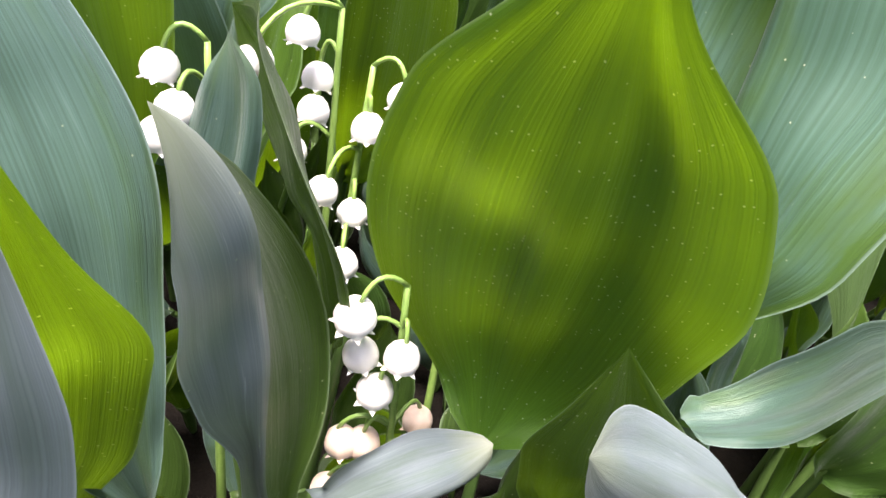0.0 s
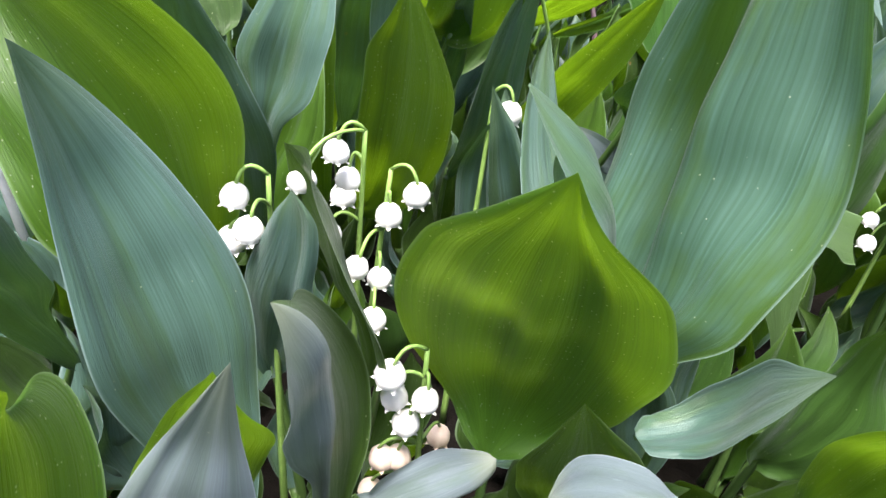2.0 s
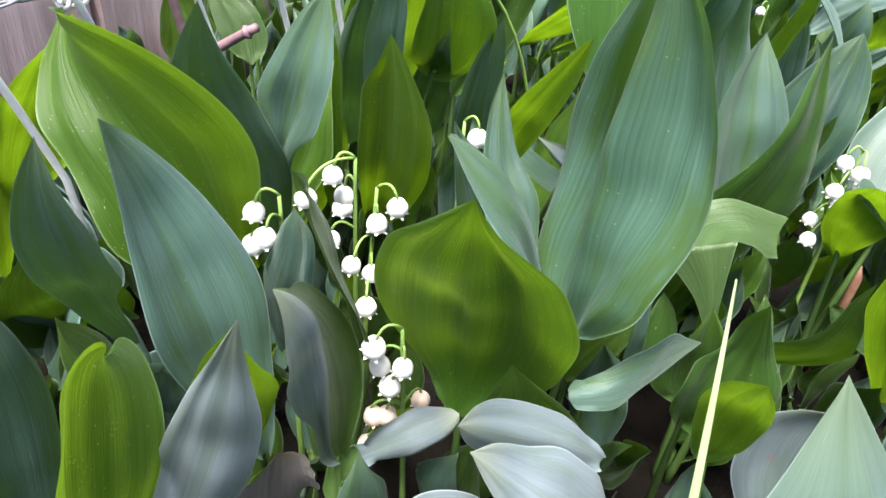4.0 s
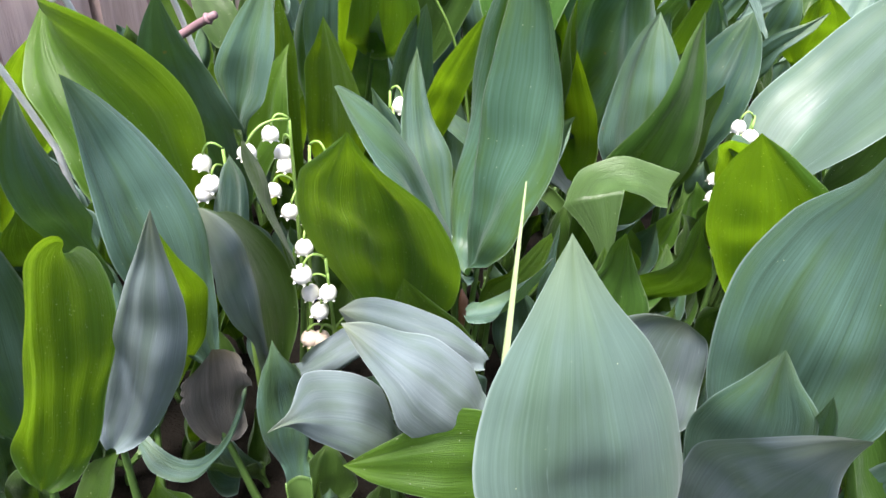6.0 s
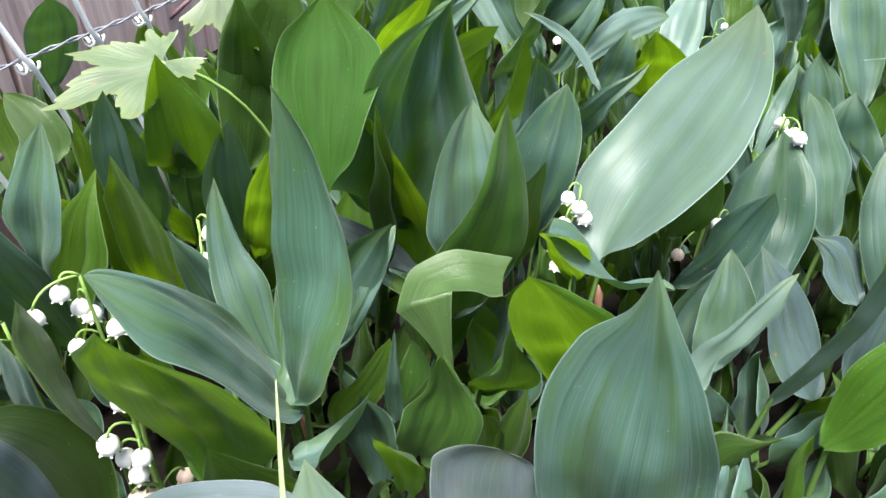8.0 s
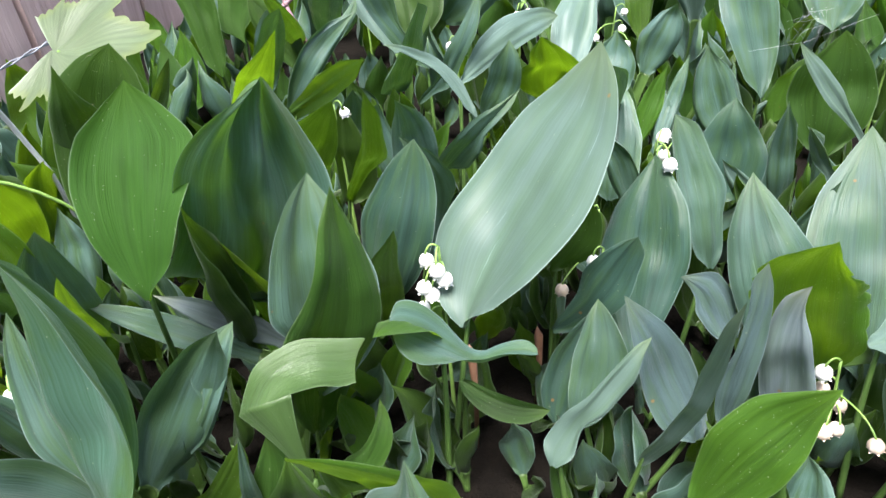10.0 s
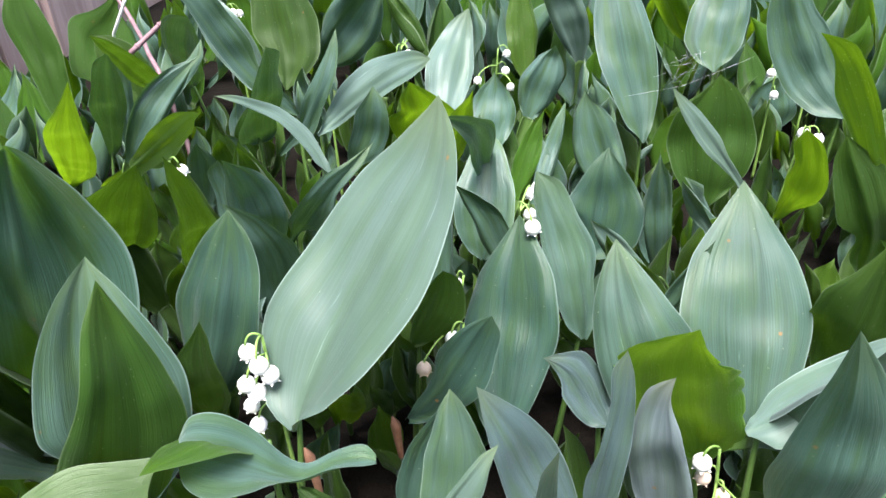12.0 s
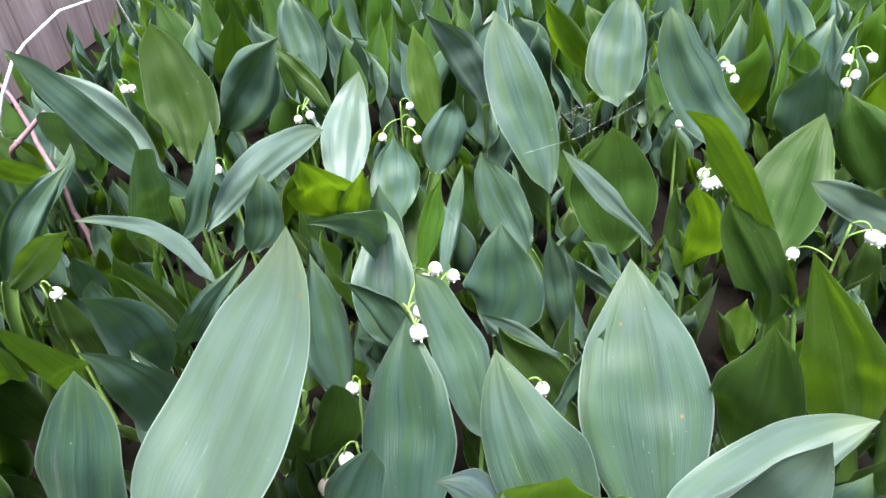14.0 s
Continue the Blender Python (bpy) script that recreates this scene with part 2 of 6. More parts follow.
def tube(bm, pts, radii, sides=6):
    """A round rod along pts."""
    rings = []
    for i, p in enumerate(pts):
        d = (Vector(pts[min(i + 1, len(pts) - 1)]) - Vector(pts[max(i - 1, 0)])).normalized()
        x = d.orthogonal().normalized() if i == 0 else (px - d * px.dot(d)).normalized()
        px = x
        y = d.cross(x)
        r = radii[i] if isinstance(radii, (list, tuple)) else radii
        rings.append([bm.verts.new(Vector(p) + (x * math.cos(a) + y * math.sin(a)) * r) for a in [2 * math.pi * k / sides for k in range(sides)]])
    for a, b in zip(rings, rings[1:]):
        for k in range(sides):
            bm.faces.new((a[k], a[(k + 1) % sides], b[(k + 1) % sides], b[k]))
    bm.faces.new(rings[0][::-1])
    bm.faces.new(rings[-1])


def curve(a, b, c, n):
    return [a * (1 - s) ** 2 + b * 2 * s * (1 - s) + c * s * s for s in [i / n for i in range(n + 1)]]


def blade(base, tip, width, face, foot, m=0.45, cup=0.3, bow=0.0, side=0.0, fl=0.0, fr=0.0, wave=0.085, pleat=0.0, blunt=0.0, acu=1.0, hook=0.0, bs=0.0, bl=0.0, br=0.0, lone=0, curl=None, rows=30, half=8, seed=0, petiole=False):
    """A leaf blade from its base to its tip, with a petiole down to foot. face: the way its inner side looks; m: where it is widest;
    cup: rolled edges; bow and side: how it bends; fl, fr: degrees by which its halves are folded; wave, pleat: uneven edge and folds."""
    rnd = random.Random(seed)
    B, T, N, foot = Vector(base), Vector(tip), Vector(face).normalized(), Vector(foot)
    axis = T - B
    L = axis.length
    lat = axis.normalized().cross(N).normalized()
    C = (B + T) / 2 + N * (bow * 2 * L) + lat * (side * 2 * L)
    if hook:
        C = (B + T) / 2 + Vector((0, 0, 0.3 * L)) - lat * (0.7 * L)
    b = 1.0 * acu * (1 - 0.5 * blunt)
    a = bs or max(b * m / (1 - m), 0.72)
    m = a / (a + b)
    peak = m ** a * (1 - m) ** b
    bm = bmesh.new()
    uvl = bm.loops.layers.uv.new("UVMap")
    ph, ph2, k1, k2 = rnd.uniform(0, 6.3), rnd.uniform(0, 6.3), rnd.uniform(5, 8), rnd.uniform(9, 14)
    bend = rnd.uniform(-0.02, 0.02) * L
    low = 0 if lone else max(4, int(rows * 0.22))
    rims = [rnd.choice((-1, 1)) * rnd.uniform(0.25, 1.25) for k in range(2)] if curl is None else [curl, curl]
    lip = [rnd.uniform(0.1, 1.0) if rnd.random() < 0.75 else rnd.uniform(-0.9, -0.2) for k in range(2)] if curl is None else [0.15, 0.15]
    if curl is None and not fl and not fr:
        fl, fr = rnd.uniform(-4, 20), rnd.uniform(-4, 20)
    kr, pr = rnd.uniform(2.0, 4.5), [rnd.uniform(0, 6.3) for k in range(2)]
    kp, pp = [rnd.uniform(5, 8), rnd.uniform(11, 16)], [rnd.uniform(0, 6.3) for k in range(2)]
    nod, nod2 = (rnd.uniform(-0.6, 0.9), rnd.uniform(-0.5, 0.5)) if curl is None else (0.0, 0.0)
    rough_k = 1.0 if curl is None else 0.35
    stem_dir = (C - B).normalized()
    grid = []
    for i in range(low + rows + 1):
        if i < low:
            s = i / low
            K = B - stem_dir * ((B - foot).length * 0.5)
            p = foot * (1 - s) ** 2 + K * (2 * s * (1 - s)) + B * s * s
            tan = (K - foot) * (1 - s) + (B - K) * s
            w = 0.0035 + 0.002 * s
            roll, v = 1.5 - 0.6 * s, 0.0
        else:
            s = (i - low) / rows
            p = B * (1 - s) ** 2 + C * (2 * s * (1 - s)) + T * s * s
            tan = (C - B) * (1 - s) + (T - C) * s
            q = min(max(s, 0.0), 1.0)
            w = max(0.5 * width * (q ** a * (1 - q) ** b) / peak, 0.0052 * (1 - q) ** 3 if q < 0.5 else 0.0)
            w *= 1 - 0.45 * max(0.0, (q - 0.82) / 0.18) ** 1.0 * (1 - blunt)
            roll, v = 0.0, s
        tan.normalize()
        x = tan.cross(N)
        x = x.normalized() if x.length > 1e-4 else lat
        n = x.cross(tan).normalized()
        row = []
        wide = w
        for j in range(-half, half + 1):
            u = 0.6 * j / half + 0.4 * math.sin(math.pi / 2 * j / half)
            w = wide
            if i >= low:
                c = bl if u < 0 else br
                if c and s > m:
                    k = min(1.0, (s - m) / (0.5 * (1 - m)))
                    w = wide * ((1 - s) / (1 - m)) ** (-b * c * k) if s < 1 else 0.0
            fold = math.radians(fl if u < 0 else fr)
            if i < low or v < 0.12:
                k = 1 - v / 0.12
                turn = (roll + (0.9 * k if i >= low else 0)) * abs(u) + (1 - k if i >= low else 0) * (fold + cup * abs(u))
            else:
                turn = fold + cup * abs(u)
                turn += rims[u > 0] * 2.9 * max(0.0, abs(u) - 0.45) ** 1.5 * (0.5 + 0.5 * math.sin(kr * v + pr[u > 0]))
                turn -= lip[u > 0] * max(0.0, abs(u) - 0.74) * 3.8 * min(1.0, 4 * (1 - v))
            q = p + (x * (math.copysign(1, u) * abs(u) * w * math.cos(turn * 0.75))) + n * (abs(u) * w * math.sin(turn * 0.75))
            if i >= low:
                env = math.sin(math.pi * min(1, v * 1.02)) if v < 1 else 0
                q += n * (env * width * (wave * abs(u) ** 2 * math.sin(k1 * v + ph + 1.7 * (u > 0)) + 0.35 * wave * abs(u) ** 3 * math.sin(k2 * v + ph2 - 2.1 * (u > 0))))
                q += n * (env * width * (0.7 + pleat) * (0.034 * math.sin(u * kp[0] + pp[0] + 1.2 * v) + 0.014 * math.sin(u * kp[1] + pp[1] - 0.8 * v)))
                q += n * (env * width * rough_k * (0.025 + 0.016 * pleat) * math.sin(kr * 2.3 * v + pr[0] + 2.2 * u) * math.cos(2.4 * u + pr[1]))
                q += n * (nod * width * max(0.0, v - 0.8) ** 2 * 6) + x * (nod2 * width * max(0.0, v - 0.8) ** 2 * 4)
                q += x * (env * width * 0.012 * math.sin(k2 * v * 1.3 + ph) * abs(u))
                q += n * (bend * math.sin(math.pi * v) + env * rough_k * (0.0028 * noise.noise(q * 50 + Vector((seed, 0, 0))) + 0.0042 * noise.noise(q * 20 + Vector((0, seed, 0)))))
            row.append((bm.verts.new(q), (u + 1) / 2, v))
        grid.append(row)
    used = grid[:low + 2] if petiole else grid[low:]
    for r0, r1 in zip(used, used[1:]):
        for j in range(2 * half):
            quad = (r0[j], r0[j + 1], r1[j + 1], r1[j])
            f = bm.faces.new([q[0] for q in quad])
            for loop, q in zip(f.loops, quad):
                loop[uvl].uv = q[1:]
    bmesh.ops.delete(bm, geom=[v for v in bm.verts if not v.link_faces], context="VERTS")
    if petiole:
        bmesh.ops.solidify(bm, geom=bm.faces[:], thickness=0.0006)
    else:
        bmesh.ops.remove_doubles(bm, verts=[r[0] for r in grid[-1]], dist=1e-5)
    return bm


def ground_z(x, y):
    return 0.006 * noise.noise(Vector((x * 9, y * 9, 0))) + 0.003 * noise.noise(Vector((x * 31, y * 31, 4)))


LOOKS = {"backlit_leaf": "backlit-toned yellow-green", "glaucous_leaf": "blue-green waxy", "deep_leaf": "deep green", "pale_leaf": "pale grey-green waxy", "skylit_leaf": "pale lavender-grey sky-toned waxy", "dead_shaded_leaf": "withered mauve-brown shaded", "pale_green_leaf": "light green waxy", "shaded_waxy_leaf": "shaded dark blue-green waxy", "mid_waxy_leaf": "grey-green scuffed waxy", "bluish_leaf": "slate-blue waxy", "matte_leaf": "clear green matt", "rubbed_leaf": "rubbed blue-green"}
COUNT = [0]


def shoot(x, y):
    s = new("lily_of_the_valley")
    s.matrix_basis = pose(x, y, ground_z(x, y))
    return tagged(s, "", "plant", "lily of the valley bed")


def leaf(s, material, base, tip, width, face, **shape):
    COUNT[0] += 1
    o = s.matrix_basis.translation
    d = Vector(base) - o
    foot = o + Vector((d.x * 0.35, d.y * 0.35, -0.004))
    ob = part("leaf", blade(base, tip, width, face, foot, seed=COUNT[0], **shape), material, s)
    if not shape.get("lone"):
        part("petiole", blade(base, tip, width, face, foot, seed=COUNT[0], petiole=True, **shape), PETIOLE, ob, "light green sheathing petiole")
    if "label" not in s:
        size = "tall" if tip[2] > 0.17 else "low"
        s["label"] = "%s lily of the valley shoot with %s leaves" % (size, LOOKS[material.name])
    return ob

def folded_leaf(s, material, ribs, crease, out=(0.2, 0.6, 0.75), bow=0.10, stalk=True):
    """A leaf bent over itself: a skin over cross ribs (left end, right end), smooth but for a sharp fold at the rib number crease, bowed along the cross of its ribs with out."""
    pts = [(Vector(a), Vector(b)) for a, b in ribs]

    def smooth(p, i, u, lo, hi):
        a, b, c, d = (p[min(max(k, lo), hi)] for k in (i - 1, i, i + 1, i + 2))
        return 0.5 * (2 * b + (c - a) * u + (2 * a - 5 * b + 4 * c - d) * u * u + (3 * b - a - 3 * c + d) * u ** 3)
    bm = bmesh.new()
    uvl = bm.loops.layers.uv.new("UVMap")
    grid, n = [], len(pts) - 1
    for i in range(n):
        lo, hi = (0, crease) if i < crease else (crease, n)
        for k in range(6 if i < n - 1 else 7):
            u = k / 6
            a, b = (smooth([q[e] for q in pts], i, u, lo, hi) for e in (0, 1))
            up = (b - a).cross(Vector(out)).normalized()
            row = []
            for j in range(17):
                w = j / 16
                p = a.lerp(b, w) + up * ((b - a).length * bow * math.sin(math.pi * w)) + Vector((0, 0, 0.0012)) * noise.noise(a.lerp(b, w) * 90)
                row.append((bm.verts.new(p), w, 0.15 + 0.7 * (i + u) / n))
            grid.append(row)
    for r0, r1 in zip(grid, grid[1:]):
        for j in range(16):
            quad = (r0[j], r0[j + 1], r1[j + 1], r1[j])
            f = bm.faces.new([q[0] for q in quad])
            for loop, q in zip(f.loops, quad):
                loop[uvl].uv = q[1:]
    ob = part("leaf", bm, material, s)
    if stalk:
        o, b = s.matrix_basis.translation, pts[0][0].lerp(pts[0][1], 0.5)
        bm = bmesh.new()
        tube(bm, curve(o + Vector((0, 0, -0.004)), o * 0.4 + b * 0.6, b + Vector((0, 0.001, 0.002)), 9), 0.0014, 8)
        part("petiole", bm, PETIOLE, ob, "light green sheathing petiole")
    return ob


BLADES = []
STATIONS = (0.0, 0.12, 0.3, 0.5, 0.7, 0.88, 1.0)


def eased(values, s):
    """A smooth curve through values at STATIONS, with no overshoot."""
    d = [(b - a) / (q - p) for a, b, p, q in zip(values, values[1:], STATIONS, STATIONS[1:])]
    m = [d[0]] + [2 * a * b / (a + b) if a * b > 0 else 0.0 for a, b in zip(d, d[1:])] + [d[-1]]
    k = min(max(i for i, q in enumerate(STATIONS) if q <= s + 1e-9), len(STATIONS) - 2)
    h = STATIONS[k + 1] - STATIONS[k]
    u = (s - STATIONS[k]) / h
    return values[k] * (2 * u ** 3 - 3 * u * u + 1) + m[k] * h * (u ** 3 - 2 * u * u + u) + values[k + 1] * (3 * u * u - 2 * u ** 3) + m[k + 1] * h * (u ** 3 - u * u)


def sheet(s, material, base, c1, c2, tip, face, tip_face, left, right, folds, cup=0.2, wave=0.05, pleat=0.55, curl=0.35, ragged=0.0, lone=0, right_material=None, sway=None, rows=44, half=9):
    """A leaf along a bent spine from base over c1 and c2 to tip. face and tip_face: the way its inner side looks at
    either end; left, right: the widths of its halves in millimetres; folds: degrees by which they stand up, left at
    base and tip, right at base and tip; curl: how far the rims roll;
    right_material: the other side's colour on the right half, shade painted in; sway: sharp long folds (depth, middle,
    swing, turns)."""
    COUNT[0] += 1
    seed = COUNT[0]
    BLADES.extend((Vector(c1), Vector(c2)))
    rnd = random.Random(seed * 7 + 3)
    B, C, D, T, f0, f1 = (Vector(v) for v in (base, c1, c2, tip, face, tip_face))
    wl, wr = [0.0025] + [v / 1000 for v in left] + [0.0], [0.0025] + [v / 1000 for v in right] + [0.0]
    full = max(left) / 1000 + max(right) / 1000
    ph = [rnd.uniform(0, 6.3) for k in range(8)]
    k1, k2, kp, kq = rnd.uniform(5, 8), rnd.uniform(11, 17), rnd.uniform(3, 5.5), rnd.uniform(8, 13)
    bm = bmesh.new()
    uvl = bm.loops.layers.uv.new("UVMap")
    grid = []
    for i in range(rows + 1):
        v = i / rows
        v = 0.5 * v + 0.5 * (1 - (1 - v) ** 1.6)
        p = B * (1 - v) ** 3 + C * (3 * v * (1 - v) ** 2) + D * (3 * v * v * (1 - v)) + T * v ** 3
        tan = ((C - B) * (1 - v) ** 2 + (D - C) * (2 * v * (1 - v)) + (T - D) * v * v).normalized()
        x = tan.cross(f0.lerp(f1, v)).normalized()
        n = x.cross(tan)
        env = math.sin(math.pi * min(1, v * 1.02)) ** 0.7 if v < 0.98 else 0
        row = []
        for j in range(-half, half + 1):
            u = 0.6 * j / half + 0.4 * math.sin(math.pi / 2 * j / half)
            r, sg = abs(u), (1 if u > 0 else -1)
            w = eased(wr if u > 0 else wl, v)
            if ragged:
                w *= 1 - ragged * r ** 3 * max(0.0, noise.noise(Vector((v * 17, sg * 3, seed)))) * (1.2 if v > 0.5 else 0.3)
            a = math.radians(folds[2] * (1 - v) + folds[3] * v if u > 0 else folds[0] * (1 - v) + folds[1] * v)
            turn = a + cup * r
            if v < 0.1 and not lone:
                turn += (1 - v / 0.1) * 1.0 * r
            q = p + x * (sg * r * w * math.cos(turn)) + n * (r * w * math.sin(turn))
            h = wave * r ** 2 * (math.sin(k1 * v + ph[0] + 1.9 * (u > 0)) + 0.4 * r * math.sin(k2 * v + ph[1] - 2.1 * (u > 0)))
            h += (0.5 + pleat) * (0.030 * math.sin(u * kp + ph[2] + 1.2 * v) + 0.012 * math.sin(u * kq + ph[3] - 0.8 * v)) * (1 - 0.6 * r ** 4)
            h += (0.02 + 0.014 * pleat) * math.sin(6.5 * v + ph[4] + 2.2 * u) * math.cos(2.4 * u + ph[5])
            h -= curl * max(0.0, r - 0.72) ** 1.5 * 0.9 * (0.65 + 0.35 * math.sin(4 * v + ph[6] + 2 * (u > 0)))
            if sway:
                for k, off in ((1.0, 0.0), (-0.55, 0.42), (0.45, -0.4)):
                    d = (u - off - sway[1] - sway[2] * (math.sin(sway[3] * v + 1) if sway[3] else 2 * v - 1)) / 0.15
                    h += sway[0] * k * d * math.exp(-d * d / 2) * (1 - r ** 4)
            q += n * (env * (full * h + (1 - 0.7 * r ** 3) * (0.0020 * noise.noise(q * 55 + Vector((seed, 0, 0))) + 0.0038 * noise.noise(q * 24 + Vector((0, seed, 0))))))
            row.append((bm.verts.new(q), (u + 1) / 2, v))
        grid.append(row)
    for r0, r1 in zip(grid, grid[1:]):
        for j in range(2 * half):
            quad = (r0[j], r0[j + 1], r1[j + 1], r1[j])
            f = bm.faces.new([q[0] for q in quad])
            f.material_index = 1 if right_material and j >= half else 0
            for loop, q in zip(f.loops, quad):
                loop[uvl].uv = q[1:]
    bmesh.ops.remove_doubles(bm, verts=[r[0] for r in grid[-1]], dist=1e-5)
    ob = part("leaf", bm, material, s)
    if right_material:
        ob.data.materials.append(right_material)
    o = s.matrix_basis.translation
    foot = o + Vector(((B.x - o.x) * 0.35, (B.y - o.y) * 0.35, -0.004))
    if "label" not in s:
        s["label"] = "%s lily of the valley shoot with %s leaves" % ("tall" if T.z > 0.17 else "low", LOOKS[material.name])
    if lone:
        return ob
    bm = bmesh.new()
    tube(bm, curve(foot, foot * 0.3 + B * 0.7 - f0.normalized() * 0.002, B + (C - B).normalized() * 0.004 - f0.normalized() * 0.0016, 9), [0.0019 - 0.0009 * k / 9 for k in range(10)], 8)
    part("petiole", bm, PETIOLE, ob, "light green sheathing petiole")
    return ob


# ---- ground ----
bm = bmesh.new()
XS = sorted({round(-0.6 + 0.03 * i, 3) for i in range(66)} | {-400, -60, -12, -3, -1.2, 1.8, 4, 12, 60, 400})
YS = sorted({round(-0.6 + 0.03 * i, 3) for i in range(76)} | {-400, -60, -12, -3, -1.2, 2.2, 4, 12, 60, 400})
vs = [[bm.verts.new((x, y, ground_z(x, y))) for x in XS] for y in YS]
for r0, r1 in zip(vs, vs[1:]):
    for j in range(len(XS) - 1):
        bm.faces.new((r0[j], r0[j + 1], r1[j + 1], r1[j]))
ground = tagged(new("ground", mesh_of("ground", bm, SOIL)), "crumbly garden soil under the plants, gap shade put into its near-black colour", "ground", kind="structure")

# ---- plants placed one by one ----
s = shoot(0.013, 0.076)
sheet(s, BACKLIT, (0.0131, 0.0759, 0.0727), (0.0138, 0.0880, 0.0987), (0.0162, 0.0450, 0.1446), (0.0144, 0.0407, 0.1764), (-0.18, -0.93, -0.31), (-0.21, -0.93, -0.31), (12.9, 27.4, 31.2, 25.7, 10.9), (17.7, 28.5, 30.6, 23.3, 6.1), (-13, -19, -15, -20), cup=0.15, wave=.03, curl=.1)
s = shoot(0.037, 0.114)
sheet(s, RUBBED, (0.0440, 0.0937, 0.0954), (0.0498, 0.1065, 0.1168), (0.0473, 0.1103, 0.1727), (0.0489, 0.1006, 0.2181), (-0.87, -0.50, -0.02), (-0.80, -0.59, -0.02), (24.3, 31.6, 32.8, 25.6, 12.5), (17.1, 32.2, 34.7, 28.3, 17.0), (1, -22, 12, -20), cup=0.15, pleat=2.2, sway=(0.08, -0.05, 0.2, 0), rows=50, half=26)
sheet(s, GLAUCOUS, (0.0400, 0.1006, 0.0889), (0.0354, 0.0924, 0.1161), (0.0175, 0.0675, 0.1771), (0.0054, 0.0567, 0.1816), (0.95, -0.16, 0.27), (0.92, -0.36, 0.17), (15.2, 21.9, 19.7, 20.3, 9.6), (19.7, 25.1, 18.4, 9.2, 4.1), (34, 11, -41, -64), cup=0.15, pleat=.8)
sheet(s, GLAUCOUS, (0.0389, 0.1085, 0.0795), (0.0223, 0.1205, 0.1130), (0.0128, 0.1321, 0.1365), (0.0090, 0.1432, 0.1652), (0.39, -0.87, 0.29), (0.43, -0.86, 0.29), (1.6, 6.6, 11.5, 9.0, 4.9), (2.0, 5.3, 9.6, 4.5, 2.0), (6, 8, -2, -4), cup=0.15)
s = shoot(-0.071, 0.102)
sheet(s, GLAUCOUS, (-0.0407, 0.0435, 0.0749), (-0.0429, 0.0330, 0.1165), (-0.0579, 0.0471, 0.1517), (-0.0639, 0.0342, 0.1848), (0.68, -0.73, 0.09), (0.90, -0.40, 0.16), (7.8, 11.7, 16.2, 12.8, 6.4), (6.8, 12.4, 17.0, 13.3, 6.4), (6, 16, -0, -17), cup=0.15)
sheet(s, BACKLIT, (-0.0754, 0.0964, 0.0936), (-0.0773, 0.0796, 0.1486), (-0.0947, 0.0848, 0.1615), (-0.1201, 0.1028, 0.1817), (0.60, -0.69, -0.40), (0.46, -0.76, -0.46), (18.7, 27.7, 27.7, 24.9, 15.5), (16.4, 30.6, 45.6, 37.7, 20.2), (17, 31, 25, 40), cup=0.15, pleat=1.2)
s = shoot(-0.161, 0.102)
leaf(s, BACKLIT, (-0.2046, 0.1508, 0.0700), (-0.1330, 0.1280, 0.1750), 0.0364, (0.23, -0.85, -0.47))
sheet(s, GLAUCOUS, (-0.1043, 0.0802, 0.0710), (-0.0963, 0.0619, 0.1125), (-0.0901, 0.0327, 0.1383), (-0.0833, 0.0377, 0.1760), (0.52, -0.64, -0.57), (0.42, -0.70, -0.58), (5.5, 8.3, 10.0, 9.1, 5.2), (1.6, 3.8, 11.2, 11.0, 4.5), (-0, -0, 8, 18), cup=0.15)
s = shoot(-0.018, 0.046)
# lit left half and shaded right half, set apart by two leaf colours
sheet(s, SKYLIT, (-0.0234, 0.0622, 0.0564), (-0.0268, 0.0496, 0.0696), (-0.0167, 0.0516, 0.1372), (-0.0264, 0.0290, 0.1524), (0.20, -0.96, -0.19), (0.91, -0.42, 0.01), (4.8, 4.9, 12.4, 15.9, 13.9), (6.4, 17.0, 24.3, 18.4, 4.7), (26, 21, -24, -97), cup=0.1, wave=.03, curl=-.3, right_material=DEEP)
s = shoot(-0.038, 0.098)
sheet(s, GLAUCOUS, (-0.0530, 0.0936, 0.0686), (-0.0510, 0.0818, 0.0952), (-0.0316, 0.0664, 0.1318), (-0.0377, 0.0703, 0.1469), (-0.15, -0.93, -0.34), (-0.20, -0.92, -0.33), (5.7, 8.7, 11.8, 9.1, 5.4), (6.3, 9.2, 9.9, 6.6, 6.6), (-15, -22, 11, 11), cup=0.15)
sheet(s, DEEP, (-0.0171, 0.0750, 0.0914), (-0.0191, 0.0622, 0.1252), (-0.0300, 0.0864, 0.1277), (-0.0474, 0.0930, 0.1448), (-0.34, -0.81, -0.48), (-0.14, -0.94, -0.32), (4.3, 4.3, 14.0, 14.0, 8.7), (7.3, 14.2, 17.7, 21.3, 15.9), (-4, -12, 33, 14), cup=0.15, wave=.03)
s = shoot(-0.059, 0.012)
sheet(s, SKYLIT, (-0.0609, 0.0089, 0.0629), (-0.0451, 0.0131, 0.0884), (-0.0327, 0.0018, 0.1352), (-0.0176, -0.0031, 0.1728), (0.08, -0.99, -0.11), (0.01, -1.00, -0.08), (8.8, 9.5, 9.2, 6.5, 2.4), (8.4, 10.8, 12.5, 11.1, 4.1), (14, 4, 6, -1), cup=-0.3)
